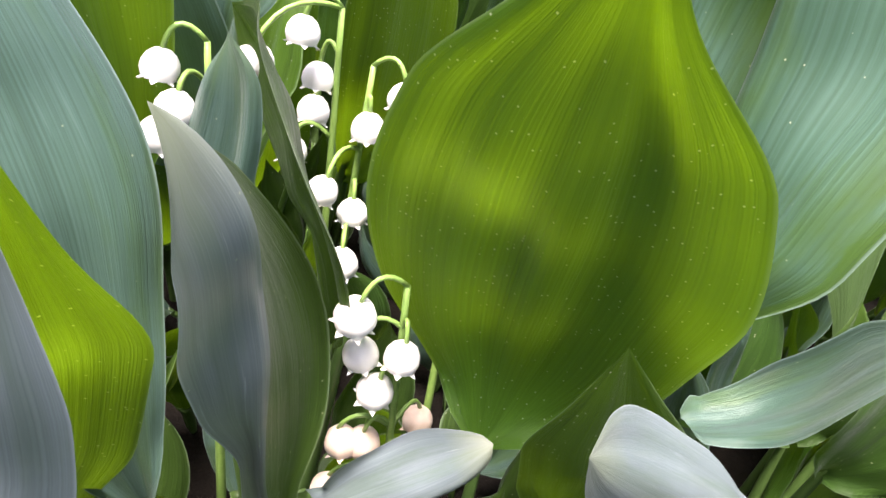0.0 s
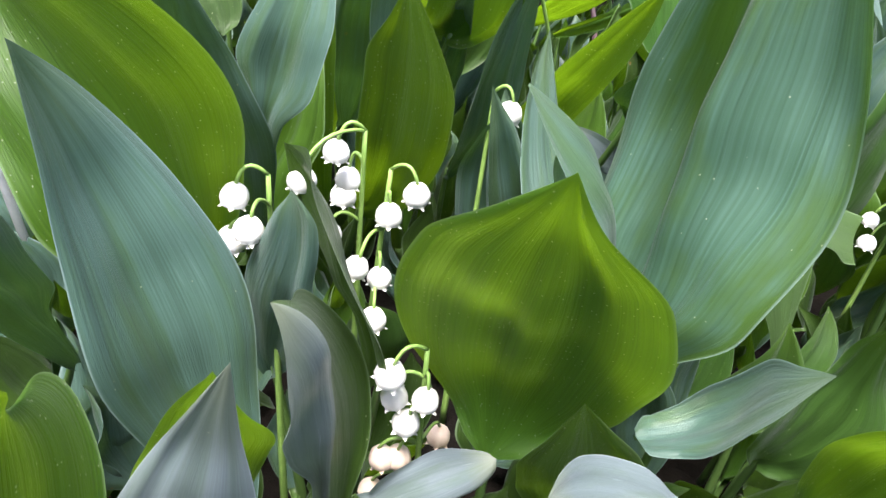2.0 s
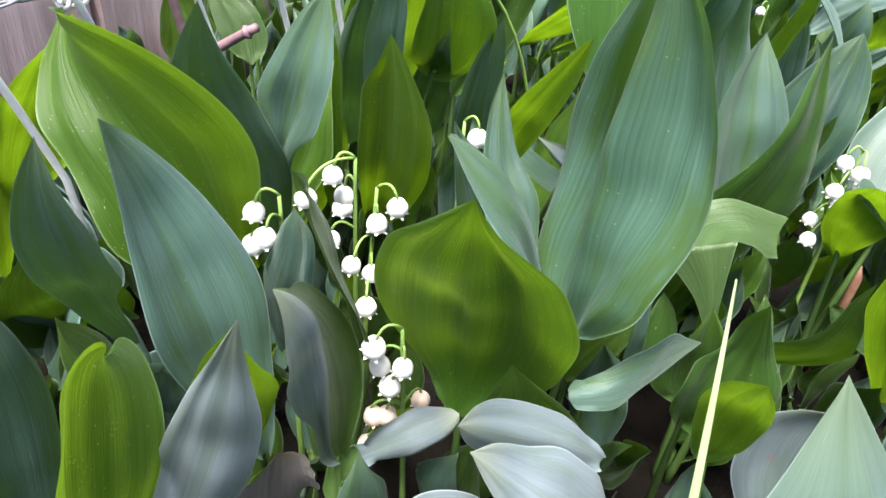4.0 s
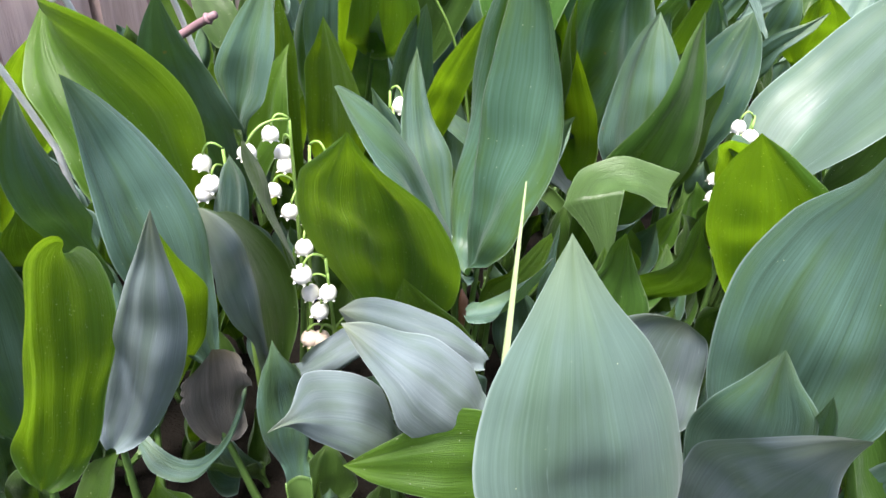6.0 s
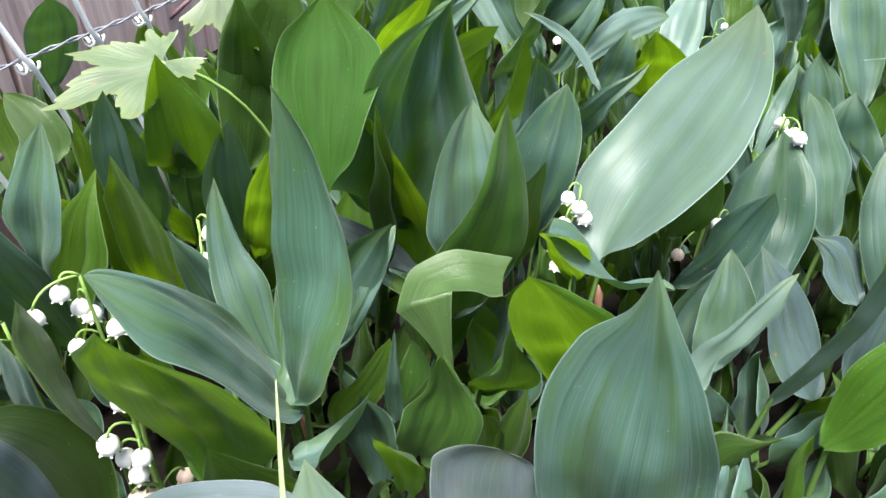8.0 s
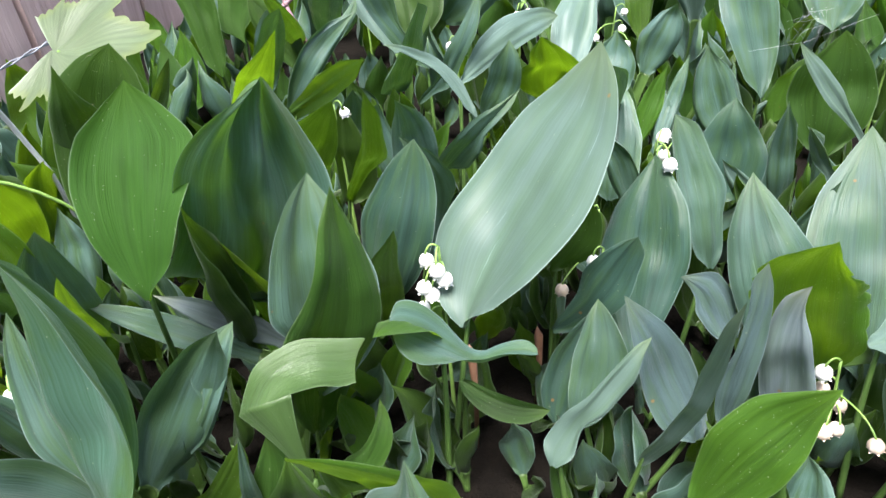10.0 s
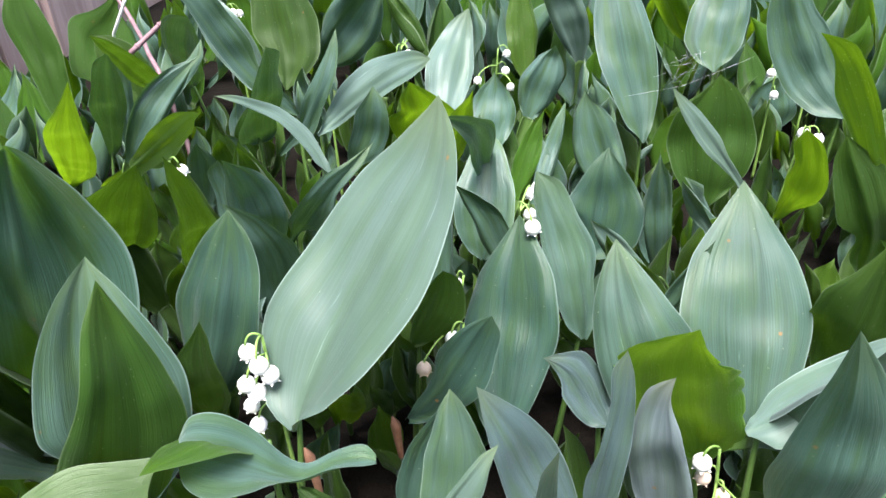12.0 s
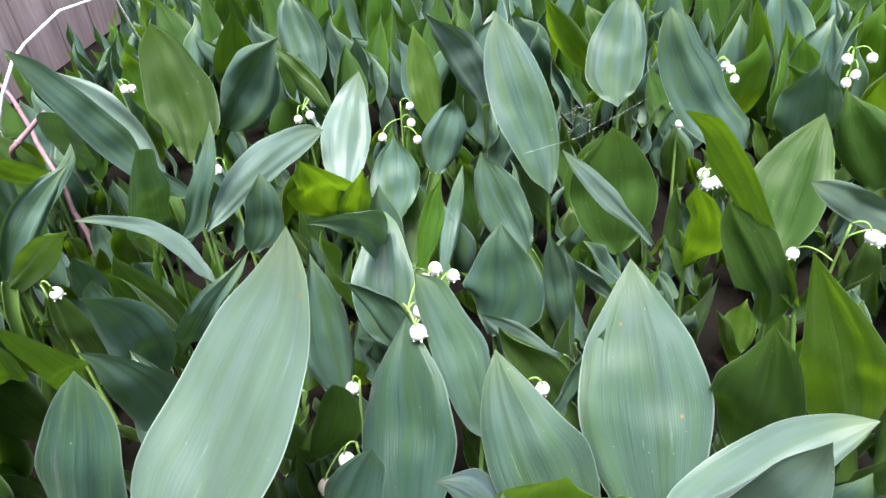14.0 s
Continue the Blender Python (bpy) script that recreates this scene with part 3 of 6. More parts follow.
sheet(s, BACKLIT, (-0.0684, 0.0405, 0.0450), (-0.0501, 0.0367, 0.0865), (-0.0372, 0.0197, 0.1209), (-0.0233, 0.0040, 0.1632), (0.42, -0.89, -0.19), (0.40, -0.90, -0.19), (6.2, 9.1, 10.2, 8.8, 5.0), (5.6, 8.8, 12.6, 12.6, 5.0), (0, 0, -7, -7), cup=0.15)
s = shoot(-0.078, -0.004)
sheet(s, BACKLIT, (-0.0596, -0.0211, 0.0811), (-0.0519, -0.0109, 0.0917), (-0.0468, -0.0056, 0.1536), (-0.0486, 0.0021, 0.1535), (0.85, -0.47, 0.22), (0.97, -0.22, 0.12), (9.8, 15.2, 16.3, 16.9, 18.4), (12.4, 14.5, 19.6, 24.2, 14.7), (17, 19, -17, -45), cup=0.15, wave=.1)
leaf(s, GLAUCOUS, (-0.1089, 0.0201, 0.0400), (-0.0919, 0.0166, 0.1500), 0.0319, (0.71, -0.69, -0.13))
s = shoot(0.052, 0.054)
sheet(s, SKYLIT, (0.0567, 0.0521, 0.0908), (0.0417, 0.0437, 0.1048), (0.0286, 0.0306, 0.1202), (0.0186, 0.0169, 0.1348), (0.84, -0.46, 0.28), (0.84, -0.45, 0.28), (5.3, 7.4, 7.9, 6.6, 3.8), (6.1, 9.0, 8.8, 7.8, 4.9), (0, 0, -2, -3), cup=-0.3)
sheet(s, SKYLIT, (0.0623, 0.0339, 0.0801), (0.0502, 0.0199, 0.0998), (0.0404, 0.0130, 0.1228), (0.0224, 0.0076, 0.1388), (0.77, -0.60, 0.24), (0.83, -0.42, 0.36), (9.4, 14.2, 14.2, 8.4, 3.7), (9.9, 15.1, 15.1, 9.9, 5.5), (7, 16, 3, -7), cup=-0.3)
sheet(s, BACKLIT, (0.0402, 0.0792, 0.0412), (0.0362, 0.0768, 0.0636), (0.0363, 0.0612, 0.0880), (0.0278, 0.0529, 0.1209), (-0.08, -0.96, -0.29), (0.17, -0.95, -0.25), (8.1, 12.8, 15.3, 15.3, 7.2), (9.6, 15.6, 18.0, 13.1, 5.2), (-5, 4, -4, -12), cup=0.15, wave=.02)
s = shoot(0.032, 0.038)
sheet(s, SKYLIT, (0.0333, 0.0269, 0.0729), (0.0322, 0.0135, 0.0972), (0.0142, 0.0103, 0.1049), (0.0125, -0.0194, 0.1243), (0.95, -0.23, 0.20), (0.93, -0.02, 0.37), (7.9, 11.3, 9.8, 6.8, 1.1), (3.9, 12.0, 13.6, 12.3, 2.4), (4, 3, 10, -9), cup=-0.2)
sheet(s, BACKLIT, (0.0775, 0.0238, 0.0740), (0.0607, 0.0202, 0.0871), (0.0484, 0.0084, 0.0896), (0.0239, 0.0000, 0.0916), (0.83, -0.40, 0.38), (0.83, -0.42, 0.36), (7.7, 11.4, 12.4, 10.3, 5.7), (9.3, 14.6, 15.7, 11.9, 5.4), (0, 0, 2, 4), cup=0.15)
leaf(s, SKYLIT, (-0.0173, 0.0639, 0.0550), (0.0139, 0.0635, 0.0850), 0.0156, (-0.46, -0.76, 0.46), cup=-.3, blunt=.8)
s = shoot(-0.013, 0.034)
leaf(s, GLAUCOUS, (-0.0005, 0.0205, 0.0500), (-0.0039, 0.0204, 0.1150), 0.0181, (0.43, -0.90, 0.02), fr=-30)
sheet(s, DEAD_SHADED, (-0.0346, 0.0326, 0.0496), (-0.0305, 0.0265, 0.0684), (-0.0293, 0.0270, 0.0894), (-0.0271, 0.0248, 0.1021), (0.62, -0.78, 0.06), (0.69, -0.72, 0.06), (7.1, 10.7, 12.4, 10.8, 6.2), (9.0, 8.7, 11.5, 10.1, 7.6), (-1, -0, 8, 4), cup=0.15, ragged=.2, wave=.16)
s = shoot(0.103, 0.037)
sheet(s, PALE, (0.1075, -0.0091, 0.0591), (0.0922, -0.0056, 0.1038), (0.0865, -0.0161, 0.1471), (0.0758, 0.0008, 0.1810), (0.34, -0.93, 0.13), (0.36, -0.93, 0.13), (16.2, 26.3, 29.0, 22.3, 9.4), (19.2, 30.1, 27.5, 19.8, 7.1), (21, 26, 1, 1), cup=-0.35)
sheet(s, SKYLIT, (0.1174, 0.0583, 0.0579), (0.1132, 0.0585, 0.0774), (0.1127, 0.0659, 0.1054), (0.1180, 0.0586, 0.1176), (-0.16, -0.97, -0.16), (-0.11, -0.98, -0.16), (9.3, 15.5, 19.7, 20.0, 12.7), (9.2, 15.5, 15.4, 13.9, 9.6), (-3, -6, -7, -15), cup=0.15)
sheet(s, BACKLIT, (0.0864, 0.0656, 0.0875), (0.0879, 0.0606, 0.1078), (0.0846, 0.0506, 0.1258), (0.0842, 0.0396, 0.1414), (-0.45, -0.82, -0.36), (-0.45, -0.82, -0.36), (5.3, 7.5, 8.9, 7.2, 4.8), (5.5, 7.9, 8.6, 7.2, 4.1), (-4, -4, 0, 0), cup=0.15)
s = shoot(0.157, 0.035)
sheet(s, GLAUCOUS, (0.1461, 0.0337, 0.0491), (0.1379, 0.0291, 0.0812), (0.1365, 0.0224, 0.1127), (0.1325, 0.0204, 0.1445), (-0.13, -0.99, -0.12), (-0.18, -0.98, -0.12), (10.1, 16.0, 18.2, 14.9, 5.6), (9.7, 15.3, 17.4, 15.0, 5.6), (6, 4, -1, -1), cup=-0.3)
sheet(s, SKYLIT, (0.1369, 0.0265, 0.0490), (0.1333, 0.0095, 0.0850), (0.1317, 0.0008, 0.1259), (0.1350, -0.0225, 0.1613), (-0.60, -0.73, -0.34), (-0.62, -0.71, -0.33), (11.1, 17.6, 19.5, 14.0, 5.8), (10.1, 15.3, 16.2, 12.1, 3.6), (4, 1, -4, -6), cup=0.15)
sheet(s, GLAUCOUS, (0.1684, 0.0446, 0.0612), (0.1592, 0.0367, 0.0856), (0.1529, 0.0267, 0.1101), (0.1474, 0.0196, 0.1329), (-0.21, -0.91, -0.35), (-0.20, -0.92, -0.35), (4.2, 5.7, 6.2, 4.3, 1.7), (3.8, 4.9, 5.0, 4.0, 2.5), (0, 0, -0, -1), cup=0.15)
s = shoot(0.154, 0.088)
sheet(s, GLAUCOUS, (0.1554, 0.0522, 0.0596), (0.1447, 0.0457, 0.1079), (0.1546, 0.0463, 0.1573), (0.1508, 0.0500, 0.1927), (-0.26, -0.96, -0.10), (-0.53, -0.84, -0.11), (16.2, 25.6, 28.3, 21.7, 6.1), (18.2, 28.3, 25.3, 17.4, 5.7), (15, 2, 14, 21), cup=-0.35, pleat=1)
leaf(s, DEEP, (0.1428, 0.1130, 0.0500), (0.1397, 0.0959, 0.1000), 0.0227, (-0.49, -0.82, -0.31))
s = shoot(0.152, 0.161)
sheet(s, BACKLIT, (0.1550, 0.1120, 0.0790), (0.1455, 0.0882, 0.1202), (0.1368, 0.0761, 0.1494), (0.1215, 0.0602, 0.1827), (-0.18, -0.81, -0.56), (-0.15, -0.82, -0.55), (8.8, 15.8, 19.3, 16.8, 9.3), (9.6, 15.5, 19.0, 18.7, 8.4), (4, 7, 3, 3), cup=-0.2)
sheet(s, BACKLIT, (0.1570, 0.1938, 0.0863), (0.1483, 0.1777, 0.1095), (0.1477, 0.1589, 0.1339), (0.1343, 0.1366, 0.1462), (-0.41, -0.65, -0.64), (-0.36, -0.68, -0.64), (7.5, 10.9, 10.5, 9.9, 4.9), (6.7, 9.9, 11.1, 10.0, 6.2), (-4, -4, -5, -9), cup=0.15)
s = shoot(0.101, 0.145)
folded_leaf(s, PALE_GREEN, (((0.1000, 0.1310, 0.0700), (0.1010, 0.1315, 0.0700)), ((0.0900, 0.1340, 0.0930), (0.0990, 0.1350, 0.0960)), ((0.0756, 0.1415, 0.1042), (0.0989, 0.1396, 0.1173)), ((0.0800, 0.1590, 0.1120), (0.1040, 0.1450, 0.1135)), ((0.0950, 0.1660, 0.1185), (0.1100, 0.1500, 0.1085)), ((0.1120, 0.1700, 0.1155), (0.1160, 0.1540, 0.1040)), ((0.1249, 0.1737, 0.1108), (0.1206, 0.1570, 0.1020))), 2)
s["label"] = "low lily of the valley shoot with one bent-over leaf"
s = shoot(0.097, 0.123)
sheet(s, DEEP, (0.1107, 0.1313, 0.0708), (0.1212, 0.1126, 0.0928), (0.1249, 0.0986, 0.1102), (0.1198, 0.0861, 0.1434), (-0.06, -0.83, -0.55), (-0.01, -0.83, -0.56), (8.4, 11.4, 7.5, 4.4, 3.1), (7.5, 11.3, 12.1, 7.4, 1.0), (-5, -3, -2, -3), cup=0.15)
sheet(s, DEEP, (0.0880, 0.0964, 0.0687), (0.0931, 0.0809, 0.0901), (0.1037, 0.1023, 0.1007), (0.0969, 0.0872, 0.1293), (-0.16, -0.93, -0.34), (-0.18, -0.92, -0.34), (9.0, 13.8, 14.5, 7.9, 5.5), (9.8, 15.3, 15.8, 7.2, 2.3), (9, 4, -0, -6), cup=0.15)
s = shoot(0.044, 0.064)
sheet(s, GLAUCOUS, (0.0464, 0.0724, 0.0930), (0.0557, 0.0707, 0.0975), (0.0644, 0.0759, 0.1035), (0.0744, 0.0617, 0.1324), (-0.72, -0.17, 0.67), (-0.72, -0.19, 0.67), (8.9, 11.1, 16.9, 16.9, 7.2), (6.9, 8.7, 12.0, 13.3, 10.9), (-27, -32, 19, 21), cup=0.15, wave=.03)
s = shoot(0.082, 0.194)
sheet(s, DEEP, (0.0901, 0.1864, 0.0375), (0.1038, 0.1787, 0.0996), (0.1230, 0.1712, 0.1380), (0.1197, 0.1870, 0.1789), (0.20, -0.98, -0.03), (0.54, -0.84, -0.12), (14.7, 22.2, 19.1, 13.1, 8.8), (12.8, 18.5, 23.2, 16.4, 6.7), (14, 31, 9, -1), cup=-0.2)
sheet(s, GLAUCOUS, (0.0972, 0.1834, 0.0678), (0.1137, 0.1940, 0.1043), (0.1020, 0.1954, 0.1322), (0.1053, 0.2169, 0.1688), (0.20, -0.97, 0.12), (0.33, -0.94, 0.10), (10.0, 17.3, 28.7, 24.8, 14.3), (14.0, 23.1, 25.2, 19.9, 10.8), (12, 26, -8, -5), cup=0.2)
s = shoot(0.081, 0.224)
sheet(s, BACKLIT, (0.0749, 0.2247, 0.0661), (0.0779, 0.2167, 0.1053), (0.0638, 0.2036, 0.1439), (0.0632, 0.1832, 0.1728), (-0.20, -0.91, -0.37), (-0.26, -0.89, -0.37), (12.9, 17.9, 17.9, 12.7, 8.1), (12.0, 17.7, 17.8, 13.3, 5.5), (-26, -32, 11, 15), cup=0.15)
s = shoot(0.046, 0.234)
sheet(s, RUBBED, (0.0577, 0.2282, 0.1005), (0.0797, 0.1990, 0.1185), (0.0763, 0.2158, 0.1903), (0.0968, 0.2132, 0.2143), (-0.04, -1.00, -0.08), (0.69, -0.67, -0.29), (25.3, 36.8, 32.0, 37.2, 27.4), (23.6, 39.6, 44.1, 35.4, 17.5), (-6, 31, -10, -36), cup=0.15, pleat=1.5, sway=(0.20, 0.12, 0.16, 5.0), rows=60, half=26)
leaf(s, DEEP, (0.0544, 0.2296, 0.0500), (0.0667, 0.1722, 0.1857), 0.0239, (0.88, -0.41, -0.25), cup=.4)
s = shoot(-0.011, 0.269)
sheet(s, MATTE, (0.0467, 0.1657, 0.1473), (0.0440, 0.1794, 0.1840), (0.0420, 0.2039, 0.1845), (0.0406, 0.2221, 0.2134), (0.16, -0.70, 0.70), (0.40, -0.63, 0.66), (10.2, 17.9, 21.6, 19.2, 10.1), (12.2, 18.5, 23.7, 24.7, 14.0), (3, 2, 18, 2), cup=0.15)
leaf(s, DEEP, (-0.0391, 0.3132, 0.0800), (-0.0137, 0.2729, 0.2005), 0.0406, (0.24, -0.90, -0.35), cup=-.3)
s = shoot(0.006, 0.150)
leaf(s, GLAUCOUS, (0.0125, 0.1390, 0.0800), (-0.0021, 0.1191, 0.1566), 0.0176, (0.48, -0.87, -0.13))
leaf(s, GLAUCOUS, (-0.0004, 0.1603, 0.0700), (0.0019, 0.1448, 0.1450), 0.0269, (0.45, -0.87, -0.19))
s = shoot(0.044, 0.165)
sheet(s, GLAUCOUS, (0.0455, 0.1493, 0.0750), (0.0601, 0.1534, 0.1038), (0.0653, 0.1577, 0.1158), (0.0735, 0.1699, 0.1292), (-0.16, -0.98, 0.08), (-0.11, -0.99, 0.06), (4.6, 1.0, 8.2, 7.6, 5.7), (4.8, 5.3, 5.3, 4.5, 2.7), (-3, -1, 0, -1), cup=0.15, pleat=1.2)
s = shoot(-0.098, 0.199)
sheet(s, GLAUCOUS, (-0.0933, 0.1731, 0.0513), (-0.0831, 0.1425, 0.0908), (-0.0971, 0.1349, 0.1378), (-0.0847, 0.1178, 0.1839), (0.39, -0.72, -0.57), (0.54, -0.64, -0.54), (9.3, 15.1, 18.4, 17.9, 9.5), (10.0, 16.8, 21.4, 15.4, 5.2), (-3, -4, 18, 10), cup=0.15)
sheet(s, GLAUCOUS, (-0.0828, 0.1579, 0.0940), (-0.0669, 0.1278, 0.1371), (-0.0661, 0.1456, 0.1481), (-0.0528, 0.1467, 0.1857), (-0.13, -0.93, -0.35), (-0.18, -0.92, -0.34), (2.6, 4.9, 13.9, 10.9, 6.1), (7.1, 7.7, 15.1, 14.8, 8.6), (2, -10, 19, 13), cup=0.15)
sheet(s, BACKLIT, (-0.0703, 0.2011, 0.0594), (-0.0721, 0.1993, 0.0947), (-0.0709, 0.1979, 0.1286), (-0.0728, 0.1969, 0.1657), (0.43, -0.76, -0.48), (0.43, -0.76, -0.48), (4.7, 6.2, 6.5, 4.7, 2.5), (3.9, 4.8, 5.4, 6.2, 3.3), (1, 1, 0, 1), cup=0.15)
s = shoot(-0.069, 0.246)
leaf(s, GLAUCOUS, (-0.0766, 0.2544, 0.0700), (-0.0535, 0.1971, 0.1770), 0.0256, (0.34, -0.80, -0.50))
sheet(s, BACKLIT, (-0.0528, 0.2008, 0.0609), (-0.0335, 0.1643, 0.0988), (-0.0268, 0.1485, 0.1448), (-0.0312, 0.1476, 0.1715), (0.07, -0.89, -0.46), (-0.04, -0.90, -0.44), (7.0, 11.3, 13.9, 13.9, 5.8), (9.3, 15.7, 20.2, 20.2, 10.0), (-4, -12, 23, 28), cup=0.15)
s = shoot(-0.053, 0.267)
leaf(s, BACKLIT, (-0.0554, 0.2645, 0.0989), (-0.0369, 0.2189, 0.1858), 0.0363, (0.40, -0.78, -0.49), cup=-.3)
leaf(s, GLAUCOUS, (-0.0507, 0.2686, 0.0700), (-0.0145, 0.1676, 0.1697), 0.0235, (0.18, -0.66, -0.73))
s = shoot(-0.027, 0.247)
sheet(s, GLAUCOUS, (-0.0221, 0.2219, 0.0726), (-0.0034, 0.2007, 0.1055), (-0.0036, 0.1791, 0.1439), (0.0031, 0.1848, 0.1705), (0.54, -0.58, -0.61), (0.51, -0.61, -0.61), (8.1, 13.2, 16.7, 17.8, 10.6), (7.8, 11.7, 12.7, 10.3, 6.2), (19, 18, -4, -6), cup=0.15)
sheet(s, BACKLIT, (-0.0151, 0.2400, 0.0625), (0.0024, 0.2002, 0.0982), (0.0183, 0.1604, 0.1384), (0.0360, 0.1377, 0.1826), (-0.32, -0.70, -0.64), (-0.39, -0.69, -0.61), (5.3, 7.6, 8.5, 8.1, 4.3), (5.2, 7.3, 8.1, 7.3, 5.1), (4, 3, 5, 10), cup=0.15)
s = shoot(0.139, 0.265)
sheet(s, SHADED_WAXY, (0.1257, 0.2324, 0.0750), (0.1317, 0.2235, 0.1076), (0.1435, 0.2313, 0.1415), (0.1508, 0.2440, 0.1660), (-0.28, -0.96, 0.01), (-0.19, -0.98, -0.01), (10.7, 17.3, 20.2, 15.5, 8.3), (9.9, 15.8, 18.6, 16.4, 9.7), (2, 3, 24, 24), cup=-0.4, pleat=1.5)
leaf(s, GLAUCOUS, (0.1510, 0.2916, 0.0600), (0.1456, 0.3167, 0.1150), 0.0356, (0.18, -0.89, 0.42))
sheet(s, DEEP, (0.1271, 0.2245, 0.0712), (0.1311, 0.2168, 0.0961), (0.1317, 0.2077, 0.1195), (0.1399, 0.2067, 0.1425), (0.13, -0.95, -0.27), (0.12, -0.96, -0.27), (5.5, 7.8, 8.9, 8.4, 2.6), (6.3, 9.5, 8.4, 5.4, 3.5), (-3, -4, 2, 3), cup=0.15)
leaf(s, GLAUCOUS, (0.1500, 0.2887, 0.0600), (0.1436, 0.2702, 0.1553), 0.0277, (0.53, -0.84, -0.13), side=.1)
s = shoot(0.150, 0.193)
sheet(s, PALE, (0.1679, 0.1918, 0.0954), (0.1749, 0.2111, 0.1307), (0.2235, 0.2320, 0.1605), (0.2357, 0.2513, 0.2024), (-0.49, -0.63, 0.61), (-0.48, -0.63, 0.60), (21.6, 32.3, 32.2, 29.6, 14.7), (18.0, 32.5, 38.1, 30.7, 16.2), (-7, -27, 26, 11), cup=0.1, wave=.02, curl=.1, pleat=.3)
folded_leaf(s, GLAUCOUS, (((0.1382, 0.1603, 0.1337), (0.1389, 0.1533, 0.1339)), ((0.1415, 0.1673, 0.1352), (0.1424, 0.1423, 0.1329)), ((0.1484, 0.1712, 0.1314), (0.1498, 0.1392, 0.1285)), ((0.1570, 0.1731, 0.1201), (0.1579, 0.1445, 0.1219)), ((0.1654, 0.1707, 0.1085), (0.1650, 0.1513, 0.1158)), ((0.1736, 0.1704, 0.1006), (0.1752, 0.1565, 0.1111)), ((0.1842, 0.1770, 0.0990), (0.1848, 0.1618, 0.1070)), ((0.1936, 0.1786, 0.0975), (0.1923, 0.1641, 0.1036)), ((0.1980, 0.1727, 0.0978), (0.1980, 0.1675, 0.0999))), 0, (-1, 0, 0.2), 0.16, False)
s = shoot(0.056, 0.190)
leaf(s, SKYLIT, (0.0793, 0.2156, 0.0700), (0.0211, 0.2145, 0.1100), 0.0158, (0.43, -0.68, 0.60), bow=.08)
leaf(s, GLAUCOUS, (0.0673, 0.2066, 0.0700), (-0.0067, 0.2015, 0.1200), 0.0152, (0.46, -0.65, 0.61))
leaf(s, GLAUCOUS, (0.0199, 0.1490, 0.0500), (0.0741, 0.1565, 0.1416), 0.0309, (0.04, -1.00, 0.06), fl=-25)
s = shoot(0.276, 0.229)
sheet(s, SHADED_WAXY, (0.2520, 0.2073, 0.0533), (0.2581, 0.2343, 0.0831), (0.2623, 0.2453, 0.1084), (0.2744, 0.2756, 0.1292), (-0.35, -0.70, 0.63), (-0.53, -0.60, 0.60), (12.6, 20.5, 24.2, 21.5, 10.7), (12.5, 19.9, 24.3, 21.6, 11.4), (-1, -5, 13, 26), cup=-0.25)
sheet(s, MID_WAXY, (0.2979, 0.2398, 0.0790), (0.2938, 0.2474, 0.1066), (0.2925, 0.2629, 0.1283), (0.2813, 0.2754, 0.1518), (0.03, -0.95, 0.32), (0.01, -0.95, 0.31), (7.7, 10.7, 11.4, 9.7, 6.8), (7.8, 9.6, 13.8, 10.3, 8.7), (10, 10, -4, -6), cup=0.15, pleat=2)
s = shoot(0.308, 0.200)
sheet(s, MID_WAXY, (0.3147, 0.1818, 0.0614), (0.3146, 0.1876, 0.0961), (0.3014, 0.1995, 0.1216), (0.3011, 0.2231, 0.1472), (-0.15, -0.96, 0.24), (-0.21, -0.95, 0.23), (11.0, 17.2, 19.1, 16.2, 8.5), (11.9, 19.0, 20.7, 14.6, 7.0), (16, 17, 5, 8), cup=-0.2)
s = shoot(0.364, 0.196)
sheet(s, MID_WAXY, (0.3585, 0.1863, 0.0463), (0.3603, 0.2059, 0.0840), (0.3633, 0.2257, 0.1145), (0.3743, 0.2604, 0.1447), (-0.38, -0.76, 0.53), (-0.28, -0.80, 0.54), (14.8, 24.4, 28.3, 24.0, 10.7), (13.9, 23.4, 28.7, 23.9, 11.5), (16, 24, 9, 9), cup=-0.2)
s = shoot(0.339, 0.169)
sheet(s, BACKLIT, (0.3298, 0.1791, 0.0618), (0.3176, 0.1745, 0.0976), (0.3051, 0.1673, 0.1247), (0.3010, 0.1512, 0.1617), (-0.49, -0.84, -0.24), (-0.23, -0.95, -0.20), (11.5, 19.4, 24.5, 24.7, 16.6), (12.3, 20.9, 20.8, 17.8, 6.1), (-16, 0, -0, -3), cup=0.15, wave=.09, ragged=.45)
leaf(s, PALE, (0.3441, 0.1726, 0.0801), (0.3731, 0.1364, 0.1700), 0.0294, (-0.90, -0.41, 0.12), cup=-.4, side=.1)
s = shoot(0.296, 0.162)
sheet(s, BLUISH, (0.2762, 0.1524, 0.0638), (0.2748, 0.1530, 0.0927), (0.2838, 0.1573, 0.1177), (0.2856, 0.1651, 0.1429), (-0.47, -0.87, 0.16), (-0.47, -0.87, 0.16), (4.1, 5.2, 2.9, 2.9, 4.4), (5.4, 7.6, 7.5, 5.9, 3.5), (-1, -1, 4, 5), cup=0.15)
sheet(s, SKYLIT, (0.3062, 0.1565, 0.0512), (0.3031, 0.1519, 0.0809), (0.2929, 0.1578, 0.1098), (0.2980, 0.1534, 0.1396), (-0.49, -0.87, -0.05), (-0.55, -0.83, -0.06), (7.3, 10.7, 10.9, 9.0, 6.8), (8.4, 12.0, 10.1, 7.5, 1.5), (-3, -8, 0, 1), cup=0.15)
s = shoot(0.294, 0.191)
